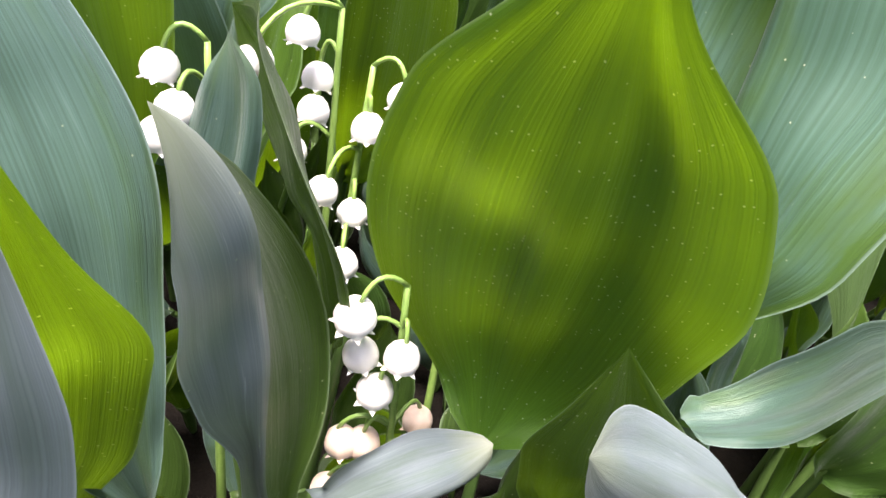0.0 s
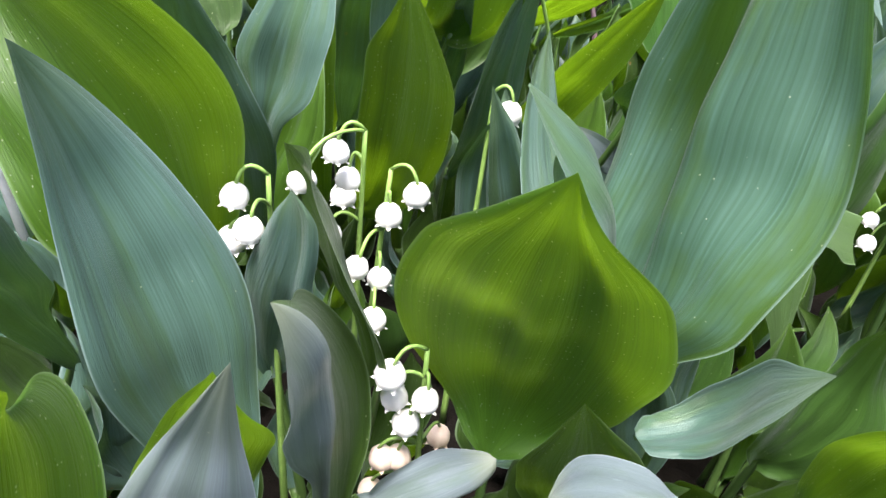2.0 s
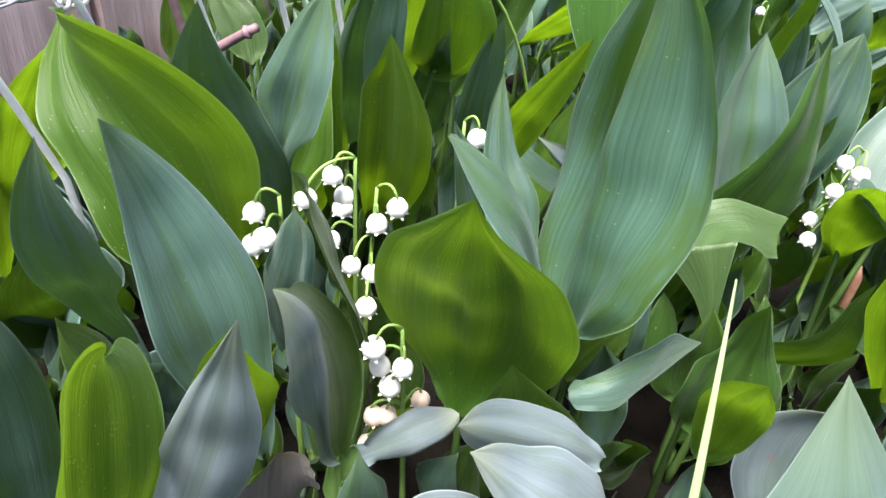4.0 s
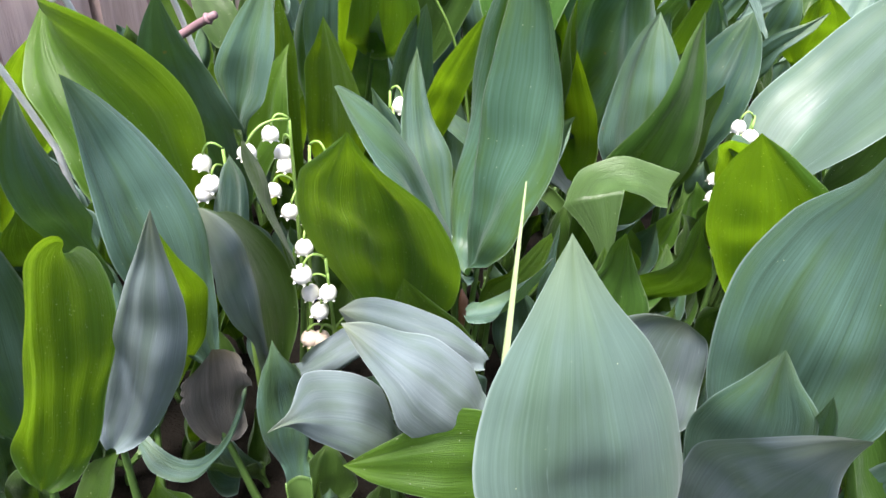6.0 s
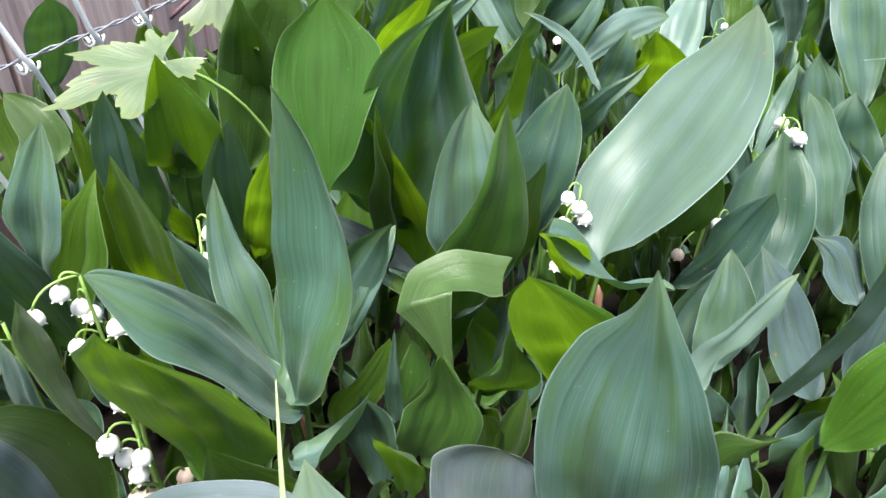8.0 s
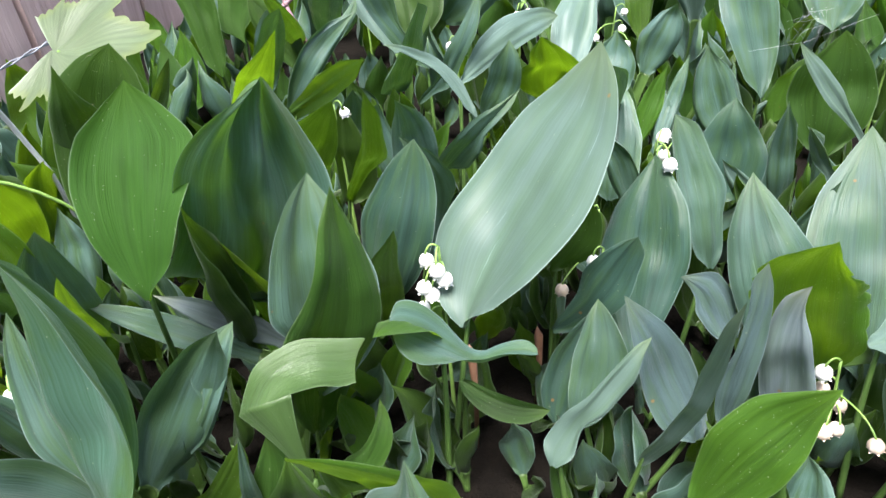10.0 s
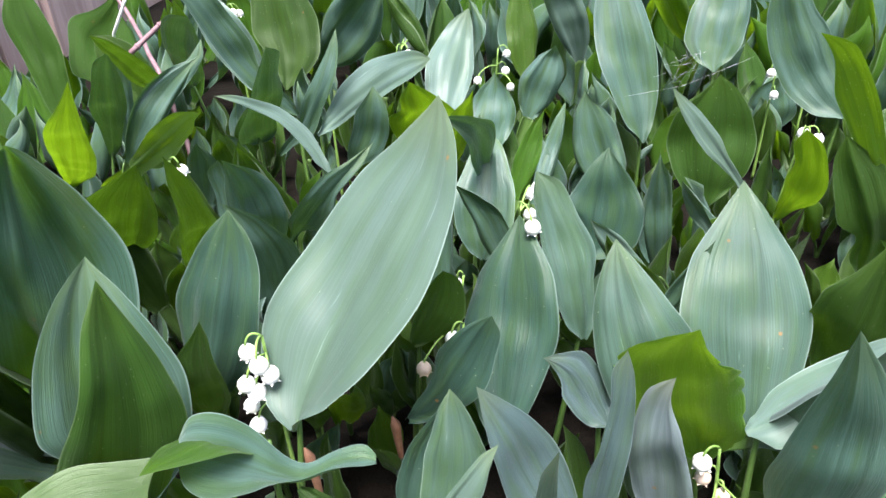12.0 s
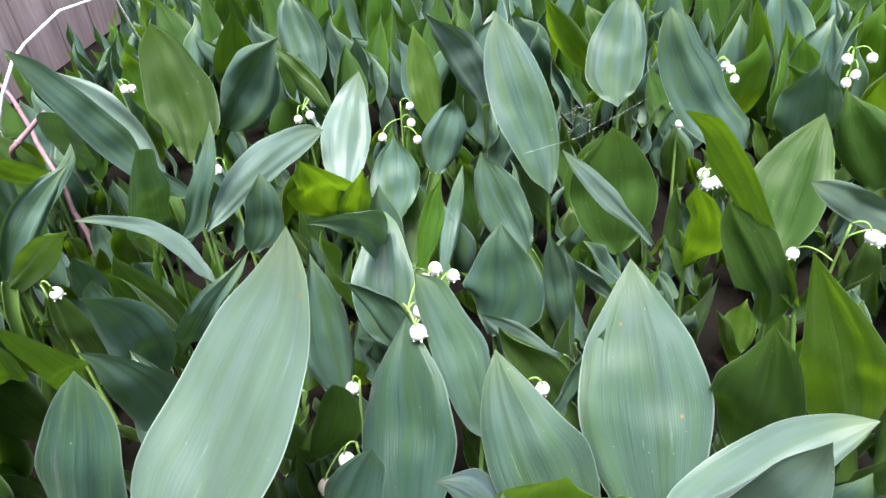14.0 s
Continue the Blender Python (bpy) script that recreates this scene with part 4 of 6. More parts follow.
sheet(s, BLUISH, (0.2927, 0.1891, 0.0778), (0.2833, 0.1955, 0.0881), (0.2862, 0.2029, 0.0991), (0.2679, 0.2027, 0.1066), (0.19, -0.94, 0.27), (0.19, -0.95, 0.27), (6.7, 9.0, 9.9, 6.4, 3.0), (7.0, 8.1, 9.8, 9.9, 4.4), (1, 0, -2, -2), cup=0.15, wave=.03)
s = shoot(0.240, 0.167)
sheet(s, BLUISH, (0.2721, 0.1623, 0.0393), (0.2638, 0.1727, 0.0588), (0.2532, 0.1780, 0.0842), (0.2378, 0.1865, 0.1124), (0.25, -0.88, 0.41), (0.31, -0.85, 0.43), (10.3, 15.5, 14.1, 11.3, 5.8), (10.7, 14.2, 15.4, 12.1, 5.5), (6, 10, -10, -14), cup=0.15)
sheet(s, MID_WAXY, (0.2190, 0.1673, 0.0507), (0.2264, 0.1746, 0.0707), (0.2294, 0.1845, 0.0878), (0.2286, 0.1946, 0.1045), (-0.11, -0.89, 0.44), (-0.11, -0.89, 0.44), (9.1, 11.6, 11.6, 8.7, 5.1), (8.4, 13.1, 14.5, 10.1, 4.8), (-0, 0, 0, 0), cup=0.15)
s = shoot(0.220, 0.133)
sheet(s, PALE, (0.1997, 0.1344, 0.0670), (0.2099, 0.1447, 0.0852), (0.2258, 0.1445, 0.1072), (0.2389, 0.1498, 0.1230), (-0.48, -0.81, 0.35), (-0.50, -0.79, 0.36), (8.2, 7.1, 3.4, 3.0, 2.6), (5.5, 2.7, 6.4, 6.4, 2.3), (1, 1, -2, -0), cup=0.15)
sheet(s, PALE, (0.2369, 0.1369, 0.0630), (0.2396, 0.1173, 0.1069), (0.2405, 0.1003, 0.1519), (0.2372, 0.0863, 0.1971), (-0.60, -0.76, -0.27), (-0.60, -0.76, -0.27), (2.2, 1.6, 1.0, 2.7, 2.7), (3.8, 5.0, 5.3, 3.6, 1.2), (-1, -1, -1, -1), cup=0.15)
s = shoot(0.348, 0.145)
sheet(s, GLAUCOUS, (0.3474, 0.1300, 0.0564), (0.3379, 0.1278, 0.0992), (0.3369, 0.1162, 0.1418), (0.3225, 0.1175, 0.1873), (-0.54, -0.82, -0.19), (-0.60, -0.78, -0.19), (11.5, 17.0, 14.9, 11.1, 4.9), (10.0, 15.5, 17.3, 14.4, 5.8), (3, 0, 2, 4), cup=-0.35)
sheet(s, PALE, (0.3346, 0.1602, 0.0972), (0.3572, 0.1614, 0.0997), (0.3940, 0.1749, 0.1122), (0.4233, 0.1639, 0.1262), (-0.78, -0.26, 0.57), (-0.78, -0.26, 0.57), (7.7, 16.0, 17.9, 16.0, 8.4), (9.1, 9.1, 11.0, 10.3, 6.2), (-8, -10, 0, 1), cup=-0.2)
s = shoot(0.258, 0.115)
sheet(s, BACKLIT, (0.2525, 0.1152, 0.0601), (0.2636, 0.1138, 0.0851), (0.2675, 0.1120, 0.1055), (0.2905, 0.1098, 0.1322), (-0.66, -0.59, 0.47), (-0.66, -0.58, 0.47), (7.8, 12.4, 15.3, 14.4, 6.9), (8.3, 13.0, 15.0, 12.6, 5.4), (1, 3, 1, 3), cup=0.15)
s = shoot(0.418, 0.215)
sheet(s, DEEP, (0.4095, 0.2139, 0.0563), (0.4084, 0.2096, 0.0935), (0.4042, 0.1956, 0.1099), (0.4060, 0.2041, 0.1432), (-0.67, -0.73, -0.13), (-0.61, -0.78, -0.13), (9.9, 14.5, 20.1, 19.1, 8.0), (10.1, 15.8, 17.9, 14.8, 9.0), (1, 8, 2, 4), cup=0.15)
s = shoot(0.463, 0.228)
sheet(s, BACKLIT, (0.4644, 0.2576, 0.0932), (0.4374, 0.2602, 0.1336), (0.4241, 0.2625, 0.1844), (0.3948, 0.2638, 0.2092), (-0.38, -0.91, -0.17), (-0.38, -0.91, -0.17), (4.5, 5.9, 5.1, 7.3, 1.5), (4.6, 6.3, 7.4, 8.4, 8.3), (-6, -8, 7, 7), cup=0.15)
sheet(s, BACKLIT, (0.4556, 0.1984, 0.0610), (0.4371, 0.1934, 0.1069), (0.4185, 0.1855, 0.1486), (0.3966, 0.1839, 0.1934), (-0.37, -0.89, -0.26), (-0.37, -0.89, -0.26), (10.2, 15.4, 14.9, 10.4, 4.7), (9.8, 15.3, 16.6, 11.3, 4.0), (-0, 1, -3, -2), cup=0.15)
s = shoot(0.470, 0.271)
sheet(s, DEEP, (0.4550, 0.2669, 0.0773), (0.4514, 0.2552, 0.1119), (0.4322, 0.2603, 0.1312), (0.4221, 0.2651, 0.1602), (-0.23, -0.94, -0.26), (-0.22, -0.94, -0.25), (7.7, 6.2, 13.6, 11.3, 7.4), (8.3, 12.5, 12.2, 13.4, 7.0), (-2, -2, 1, 1), cup=0.15, pleat=1.5)
s = shoot(0.328, 0.316)
sheet(s, SHADED_WAXY, (0.3218, 0.3152, 0.0700), (0.3377, 0.3162, 0.0977), (0.3322, 0.3138, 0.1042), (0.3357, 0.3299, 0.1312), (-0.38, -0.89, 0.27), (-0.34, -0.90, 0.27), (12.4, 17.6, 23.4, 18.3, 10.2), (13.8, 21.5, 20.8, 15.6, 7.9), (-2, 3, 5, 9), cup=0.15)
s = shoot(0.275, 0.361)
sheet(s, GLAUCOUS, (0.2682, 0.3357, 0.0617), (0.2690, 0.3395, 0.0834), (0.2743, 0.3580, 0.1058), (0.2816, 0.3837, 0.1199), (-0.21, -0.87, 0.44), (-0.15, -0.89, 0.44), (11.1, 17.5, 19.2, 14.5, 9.0), (12.2, 18.4, 18.4, 14.2, 8.4), (5, 8, 15, 15), cup=0.15)
s = shoot(0.402, 0.436)
sheet(s, GLAUCOUS, (0.3988, 0.4293, 0.0788), (0.3968, 0.4456, 0.1164), (0.3858, 0.4665, 0.1511), (0.3853, 0.4870, 0.1902), (-0.06, -0.92, 0.39), (-0.15, -0.91, 0.38), (11.2, 17.8, 21.9, 19.2, 11.5), (10.0, 17.8, 20.4, 17.9, 10.8), (9, 6, -5, -5), cup=0.15)
s = shoot(0.431, 0.360)
sheet(s, PALE, (0.4324, 0.3450, 0.0810), (0.4162, 0.3497, 0.1074), (0.3985, 0.3565, 0.1251), (0.3821, 0.3611, 0.1486), (0.20, -0.95, 0.25), (0.19, -0.95, 0.24), (1.7, 4.1, 7.0, 5.6, 2.8), (2.7, 3.1, 6.4, 5.7, 3.2), (-3, -4, 2, 2), cup=0.15)
sheet(s, DEEP, (0.4247, 0.3736, 0.0579), (0.4213, 0.3804, 0.0885), (0.4271, 0.3803, 0.1104), (0.4227, 0.3843, 0.1441), (-0.40, -0.87, 0.27), (-0.34, -0.90, 0.28), (14.1, 23.6, 28.5, 26.4, 12.5), (14.6, 23.6, 25.8, 21.0, 11.6), (-3, -0, -5, -6), cup=0.15)
s = shoot(0.514, 0.403)
sheet(s, GLAUCOUS, (0.5288, 0.4036, 0.0967), (0.5055, 0.4282, 0.1265), (0.4931, 0.4373, 0.1561), (0.4888, 0.4452, 0.1881), (-0.46, -0.85, 0.26), (-0.50, -0.83, 0.24), (15.2, 20.8, 19.7, 16.1, 9.0), (14.2, 14.2, 18.0, 13.2, 10.8), (-5, -6, -5, -3), cup=0.15)
s = shoot(0.486, 0.510)
sheet(s, GLAUCOUS, (0.4882, 0.5116, 0.0923), (0.4892, 0.5264, 0.1177), (0.5003, 0.5354, 0.1447), (0.5079, 0.5462, 0.1710), (-0.43, -0.77, 0.47), (-0.43, -0.77, 0.47), (15.0, 24.7, 24.0, 18.4, 9.9), (13.4, 20.2, 20.9, 17.8, 10.2), (-5, -4, -0, 0), cup=0.15)
s = shoot(0.177, 0.393)
sheet(s, PALE, (0.1768, 0.4084, 0.1175), (0.2052, 0.4369, 0.1286), (0.2280, 0.4657, 0.1378), (0.2577, 0.4840, 0.1327), (0.07, -0.95, 0.30), (0.01, -0.91, 0.41), (7.1, 14.1, 15.2, 11.8, 7.7), (4.9, 6.9, 9.5, 9.5, 6.5), (9, 1, -2, -0), cup=0.15)
s = shoot(0.265, 0.448)
sheet(s, PALE, (0.2619, 0.4580, 0.0963), (0.2687, 0.4851, 0.1107), (0.2767, 0.5078, 0.1300), (0.2916, 0.5216, 0.1551), (-0.09, -0.90, 0.42), (-0.07, -0.91, 0.42), (10.1, 16.2, 18.5, 14.3, 8.1), (10.1, 14.6, 16.6, 12.9, 7.5), (-10, -11, -7, -9), cup=0.15)
s = shoot(0.159, 0.477)
sheet(s, GLAUCOUS, (0.1577, 0.5059, 0.0899), (0.1329, 0.4931, 0.1272), (0.1161, 0.4850, 0.1713), (0.0910, 0.4757, 0.2220), (0.21, -0.86, 0.46), (0.22, -0.86, 0.46), (7.6, 11.3, 12.4, 9.9, 6.3), (5.1, 3.0, 11.5, 10.8, 8.2), (5, 4, -1, -2), cup=0.15)
s = shoot(0.186, 0.342)
sheet(s, PALE, (0.1839, 0.3457, 0.1226), (0.1734, 0.3542, 0.1506), (0.1556, 0.3572, 0.1618), (0.1339, 0.3466, 0.1724), (0.54, -0.45, 0.71), (0.52, -0.49, 0.70), (4.5, 4.0, 2.5, 1.8, 1.3), (4.6, 7.4, 7.5, 4.5, 2.6), (5, 4, -5, -5), cup=0.15)
s = shoot(0.083, 0.351)
sheet(s, DEEP, (0.0575, 0.3596, 0.0707), (0.0726, 0.3300, 0.1089), (0.0884, 0.2940, 0.1381), (0.1122, 0.2729, 0.1747), (0.23, -0.76, -0.60), (0.10, -0.81, -0.58), (9.2, 14.8, 18.0, 17.5, 8.8), (8.6, 14.7, 17.5, 15.8, 8.6), (-8, -11, 8, 18), cup=0.15)
sheet(s, DEEP, (0.1008, 0.3416, 0.0726), (0.1155, 0.3111, 0.1147), (0.1320, 0.2740, 0.1409), (0.1298, 0.2525, 0.1872), (0.30, -0.77, -0.57), (0.31, -0.76, -0.57), (5.3, 7.4, 7.6, 5.3, 4.0), (3.5, 5.4, 11.2, 7.3, 4.7), (7, 9, 1, 3), cup=0.15)
s = shoot(0.148, 0.356)
sheet(s, GLAUCOUS, (0.1384, 0.3612, 0.0598), (0.1343, 0.3613, 0.0823), (0.1227, 0.3607, 0.1145), (0.1258, 0.3561, 0.1327), (0.34, -0.87, -0.37), (0.30, -0.88, -0.38), (7.6, 10.8, 10.9, 7.2, 7.1), (9.1, 11.2, 8.1, 4.9, 2.8), (-4, -7, -1, -0), cup=0.15)
leaf(s, DEEP, (0.1548, 0.3579, 0.0600), (0.1418, 0.3355, 0.1518), 0.0269, (0.32, -0.93, -0.18))
s = shoot(0.158, 0.351)
sheet(s, GLAUCOUS, (0.1576, 0.3440, 0.0819), (0.1757, 0.3320, 0.1111), (0.1781, 0.3130, 0.1229), (0.2098, 0.3258, 0.1493), (-0.15, -0.98, -0.11), (-0.24, -0.97, -0.04), (4.5, 10.8, 10.4, 9.7, 3.2), (1.0, 10.7, 9.6, 3.7, 3.9), (20, 17, 9, 11), cup=0.15)
s = shoot(0.231, 0.471)
sheet(s, GLAUCOUS, (0.1952, 0.4354, 0.0797), (0.2069, 0.4283, 0.0988), (0.2119, 0.4221, 0.1145), (0.2143, 0.4257, 0.1393), (-0.09, -0.99, 0.14), (-0.11, -0.98, 0.15), (6.9, 10.0, 10.5, 11.0, 5.4), (6.5, 13.0, 13.5, 11.6, 7.0), (2, 3, 1, 2), cup=0.15)
sheet(s, BACKLIT, (0.2533, 0.4860, 0.0639), (0.2506, 0.4690, 0.0871), (0.2515, 0.4547, 0.1042), (0.2388, 0.4422, 0.1334), (0.02, -0.90, -0.44), (-0.05, -0.89, -0.45), (13.9, 24.0, 26.8, 15.0, 11.6), (12.8, 21.8, 27.4, 22.5, 12.5), (-7, -8, 5, 12), cup=0.15)
leaf(s, BACKLIT, (0.2585, 0.4941, 0.0303), (0.2758, 0.4051, 0.1398), 0.0232, (-0.37, -0.75, -0.55), wave=.1)
s = shoot(0.132, 0.466)
sheet(s, GLAUCOUS, (0.1485, 0.4320, 0.0953), (0.1733, 0.4199, 0.1181), (0.1821, 0.4153, 0.1477), (0.1956, 0.4279, 0.1766), (-0.17, -0.98, -0.01), (-0.23, -0.97, 0.02), (3.2, 3.2, 6.5, 4.1, 1.4), (2.5, 8.8, 7.0, 8.3, 5.3), (1, 0, 6, 10), cup=0.15)
sheet(s, GLAUCOUS, (0.1272, 0.4963, 0.0769), (0.1295, 0.4685, 0.1056), (0.1465, 0.4344, 0.1410), (0.1544, 0.4152, 0.1729), (0.22, -0.76, -0.61), (0.49, -0.64, -0.59), (12.3, 20.1, 23.2, 19.8, 13.1), (14.4, 13.7, 18.2, 13.6, 11.7), (20, 32, -3, -14), cup=0.15)
s = shoot(0.157, 0.632)
sheet(s, DEEP, (0.1391, 0.6249, 0.0643), (0.1526, 0.6446, 0.0980), (0.1404, 0.6570, 0.1281), (0.1369, 0.6712, 0.1752), (0.02, -0.97, 0.23), (0.05, -0.97, 0.23), (12.6, 20.8, 28.9, 24.7, 17.1), (15.3, 28.5, 30.3, 23.8, 16.4), (-11, -13, -1, -2), cup=0.15)
leaf(s, GLAUCOUS, (0.1716, 0.6684, 0.0700), (0.2382, 0.6180, 0.1625), 0.0540, (-0.38, -0.90, -0.22))
s = shoot(0.266, 0.669)
leaf(s, DEEP, (0.2696, 0.6236, 0.0800), (0.2343, 0.6514, 0.1443), 0.0247, (-0.02, -0.92, 0.39))
leaf(s, GLAUCOUS, (0.2624, 0.7139, 0.0800), (0.2531, 0.7526, 0.1653), 0.0525, (-0.02, -0.91, 0.41))
s = shoot(0.262, 0.333)
leaf(s, GLAUCOUS, (0.2739, 0.3778, 0.0791), (0.2400, 0.3050, 0.1673), 0.0208, (0.66, -0.69, -0.31), side=.15)
leaf(s, GLAUCOUS, (0.2354, 0.3026, 0.0600), (0.2377, 0.3190, 0.1438), 0.0285, (0.04, -0.98, 0.19))
leaf(s, GLAUCOUS, (0.2766, 0.3178, 0.0651), (0.2495, 0.3202, 0.1246), 0.0193, (0.25, -0.96, 0.15), side=.1)
s = shoot(0.217, 0.238)
sheet(s, DEEP, (0.2190, 0.2640, 0.0667), (0.2309, 0.2625, 0.0799), (0.2405, 0.2652, 0.0974), (0.2357, 0.2647, 0.1096), (-0.58, -0.79, -0.21), (-0.54, -0.81, -0.22), (6.2, 9.1, 10.0, 8.5, 4.9), (5.8, 10.8, 12.6, 10.2, 7.0), (0, 0, -6, -12), cup=0.15)
sheet(s, SHADED_WAXY, (0.2121, 0.2151, 0.0676), (0.2326, 0.2060, 0.0882), (0.2408, 0.2103, 0.1121), (0.2481, 0.2080, 0.1274), (-0.49, -0.87, 0.09), (-0.47, -0.88, 0.08), (4.8, 7.3, 12.1, 9.9, 4.9), (7.1, 11.0, 12.7, 9.6, 6.9), (1, 1, -3, -6), cup=0.15, curl=.7)
s = shoot(0.345, 0.267)
leaf(s, PALE, (0.3458, 0.2731, 0.0800), (0.3050, 0.2694, 0.1277), 0.0121, (0.33, -0.92, 0.21))
leaf(s, DEEP, (0.3441, 0.2614, 0.0600), (0.3117, 0.2671, 0.1201), 0.0297, (0.13, -0.98, 0.16))
s = shoot(0.374, 0.300)
leaf(s, GLAUCOUS, (0.3622, 0.3030, 0.0600), (0.3502, 0.2972, 0.1416), 0.0219, (-0.25, -0.96, -0.10), cup=-.6)
leaf(s, PALE, (0.3866, 0.2968, 0.0900), (0.3560, 0.2828, 0.1345), 0.0090, (0.26, -0.96, -0.12))
s = shoot(0.334, 0.247)
leaf(s, GLAUCOUS, (0.3341, 0.2467, 0.0750), (0.3546, 0.2391, 0.1287), 0.0086, (-0.66, -0.74, 0.15))
s = shoot(0.444, 0.325)
sheet(s, BACKLIT, (0.4481, 0.3351, 0.0685), (0.4528, 0.3222, 0.0978), (0.4421, 0.3063, 0.1157), (0.4305, 0.3043, 0.1442), (-0.53, -0.79, -0.31), (-0.56, -0.77, -0.31), (4.8, 7.2, 9.0, 6.3, 7.0), (5.5, 12.5, 12.6, 10.3, 7.4), (0, 0, -0, 2), cup=0.15)
s = shoot(0.553, 0.382)
sheet(s, DEEP, (0.5058, 0.3318, 0.0594), (0.5189, 0.3467, 0.0855), (0.5351, 0.3569, 0.1067), (0.5538, 0.3683, 0.1324), (-0.62, -0.47, 0.62), (-0.64, -0.45, 0.62), (13.3, 21.7, 24.6, 18.5, 8.7), (13.3, 20.7, 22.0, 16.9, 8.9), (2, 2, -3, -3), cup=0.15)
leaf(s, GLAUCOUS, (0.5945, 0.4340, 0.0700), (0.5858, 0.4161, 0.1437), 0.0435, (-0.67, -0.70, -0.25))
s = shoot(0.588, 0.329)
leaf(s, DEEP, (0.6031, 0.3593, 0.0700), (0.5711, 0.3731, 0.1400), 0.0393, (-0.49, -0.87, -0.05))
sheet(s, PALE, (0.5717, 0.3002, 0.0806), (0.5464, 0.3012, 0.0980), (0.5209, 0.3032, 0.1165), (0.4962, 0.3028, 0.1325), (0.02, -0.99, 0.11), (0.02, -0.99, 0.12), (5.6, 8.2, 9.4, 8.5, 4.9), (5.6, 8.2, 9.5, 8.8, 5.3), (-1, -1, -1, -1), cup=0.15)
s = shoot(0.375, 0.581)
leaf(s, BACKLIT, (0.3508, 0.5763, 0.0700), (0.3494, 0.6138, 0.1535), 0.0287, (-0.16, -0.90, 0.40))
leaf(s, PALE, (0.3996, 0.5852, 0.0800), (0.3489, 0.5660, 0.1761), 0.0299, (0.06, -0.98, -0.16), side=.08)
s = shoot(0.314, 0.485)
leaf(s, GLAUCOUS, (0.3339, 0.5035, 0.0700), (0.3570, 0.5083, 0.1271), 0.0340, (-0.28, -0.94, 0.19))
leaf(s, GLAUCOUS, (0.2947, 0.4674, 0.0600), (0.3070, 0.4915, 0.1156), 0.0367, (-0.11, -0.90, 0.42))
s = shoot(0.370, 0.392)
leaf(s, GLAUCOUS, (0.3702, 0.3918, 0.0600), (0.3508, 0.4207, 0.1269), 0.0364, (-0.18, -0.92, 0.34), side=-.05)
s = shoot(0.306, 0.394)
leaf(s, BACKLIT, (0.2993, 0.3997, 0.0600), (0.3233, 0.4181, 0.1171), 0.0163, (-0.20, -0.90, 0.38))
leaf(s, GLAUCOUS, (0.3118, 0.3884, 0.0600), (0.3384, 0.4196, 0.1203), 0.0162, (-0.17, -0.84, 0.51))
s = shoot(0.501, 0.590)
leaf(s, BACKLIT, (0.5009, 0.5897, 0.0900), (0.4376, 0.5385, 0.1792), 0.0253, (0.11, -0.89, -0.44))
s = shoot(0.034, 0.445)
sheet(s, GLAUCOUS, (0.0555, 0.4216, 0.1022), (0.0690, 0.4357, 0.1326), (0.0980, 0.4466, 0.1450), (0.1108, 0.4548, 0.1685), (-0.21, -0.96, -0.16), (-0.21, -0.96, -0.16), (3.9, 5.9, 6.8, 3.2, 1.2), (2.2, 3.2, 6.1, 6.1, 5.5), (-0, -1, -1, -2), cup=0.15)
sheet(s, BACKLIT, (0.0194, 0.4630, 0.0676), (0.0545, 0.4244, 0.0956), (0.0887, 0.3910, 0.1304), (0.1204, 0.3575, 0.1607), (-0.65, -0.74, -0.19), (-0.65, -0.73, -0.18), (3.7, 3.6, 5.6, 9.0, 7.3), (4.5, 6.2, 7.5, 8.4, 7.0), (1, -1, -2, -3), cup=0.15)
s = shoot(0.108, 0.338)
leaf(s, GLAUCOUS, (0.1369, 0.3408, 0.0600), (0.1399, 0.3023, 0.1619), 0.0305, (0.39, -0.86, -0.34), side=.08)
leaf(s, DEEP, (0.0800, 0.3355, 0.0500), (0.0591, 0.3337, 0.1200), 0.0319, (0.62, -0.77, 0.17))
s = shoot(0.024, 0.611)
sheet(s, DEEP, (0.0347, 0.6121, 0.0773), (0.0433, 0.5572, 0.1072), (0.0466, 0.5041, 0.1429), (0.0472, 0.4499, 0.1772), (0.53, -0.37, -0.76), (0.55, -0.37, -0.75), (5.3, 7.4, 8.9, 6.1, 3.2), (7.6, 9.2, 9.0, 6.9, 4.9), (2, 2, 2, 1), cup=0.15)
s = shoot(-0.036, 0.626)
sheet(s, MATTE, (-0.0184, 0.6249, 0.0796), (-0.0420, 0.6642, 0.1213), (-0.0137, 0.6866, 0.0941), (-0.0098, 0.7245, 0.1419), (0.09, -0.89, 0.44), (0.46, -0.83, 0.30), (17.9, 20.1, 29.3, 19.5, 9.4), (16.1, 28.1, 34.2, 22.3, 0.9), (11, 6, 28, 3), cup=0.15)
sheet(s, MATTE, (-0.0308, 0.5658, 0.0727), (-0.0394, 0.5830, 0.1108), (-0.0519, 0.6031, 0.1414), (-0.0590, 0.6277, 0.1761), (0.30, -0.83, 0.47), (0.29, -0.84, 0.47), (10.3, 11.9, 13.6, 17.1, 10.1), (8.7, 12.8, 16.4, 13.8, 8.2), (1, -0, 4, 3), cup=0.15)
s = shoot(-0.008, 0.494)
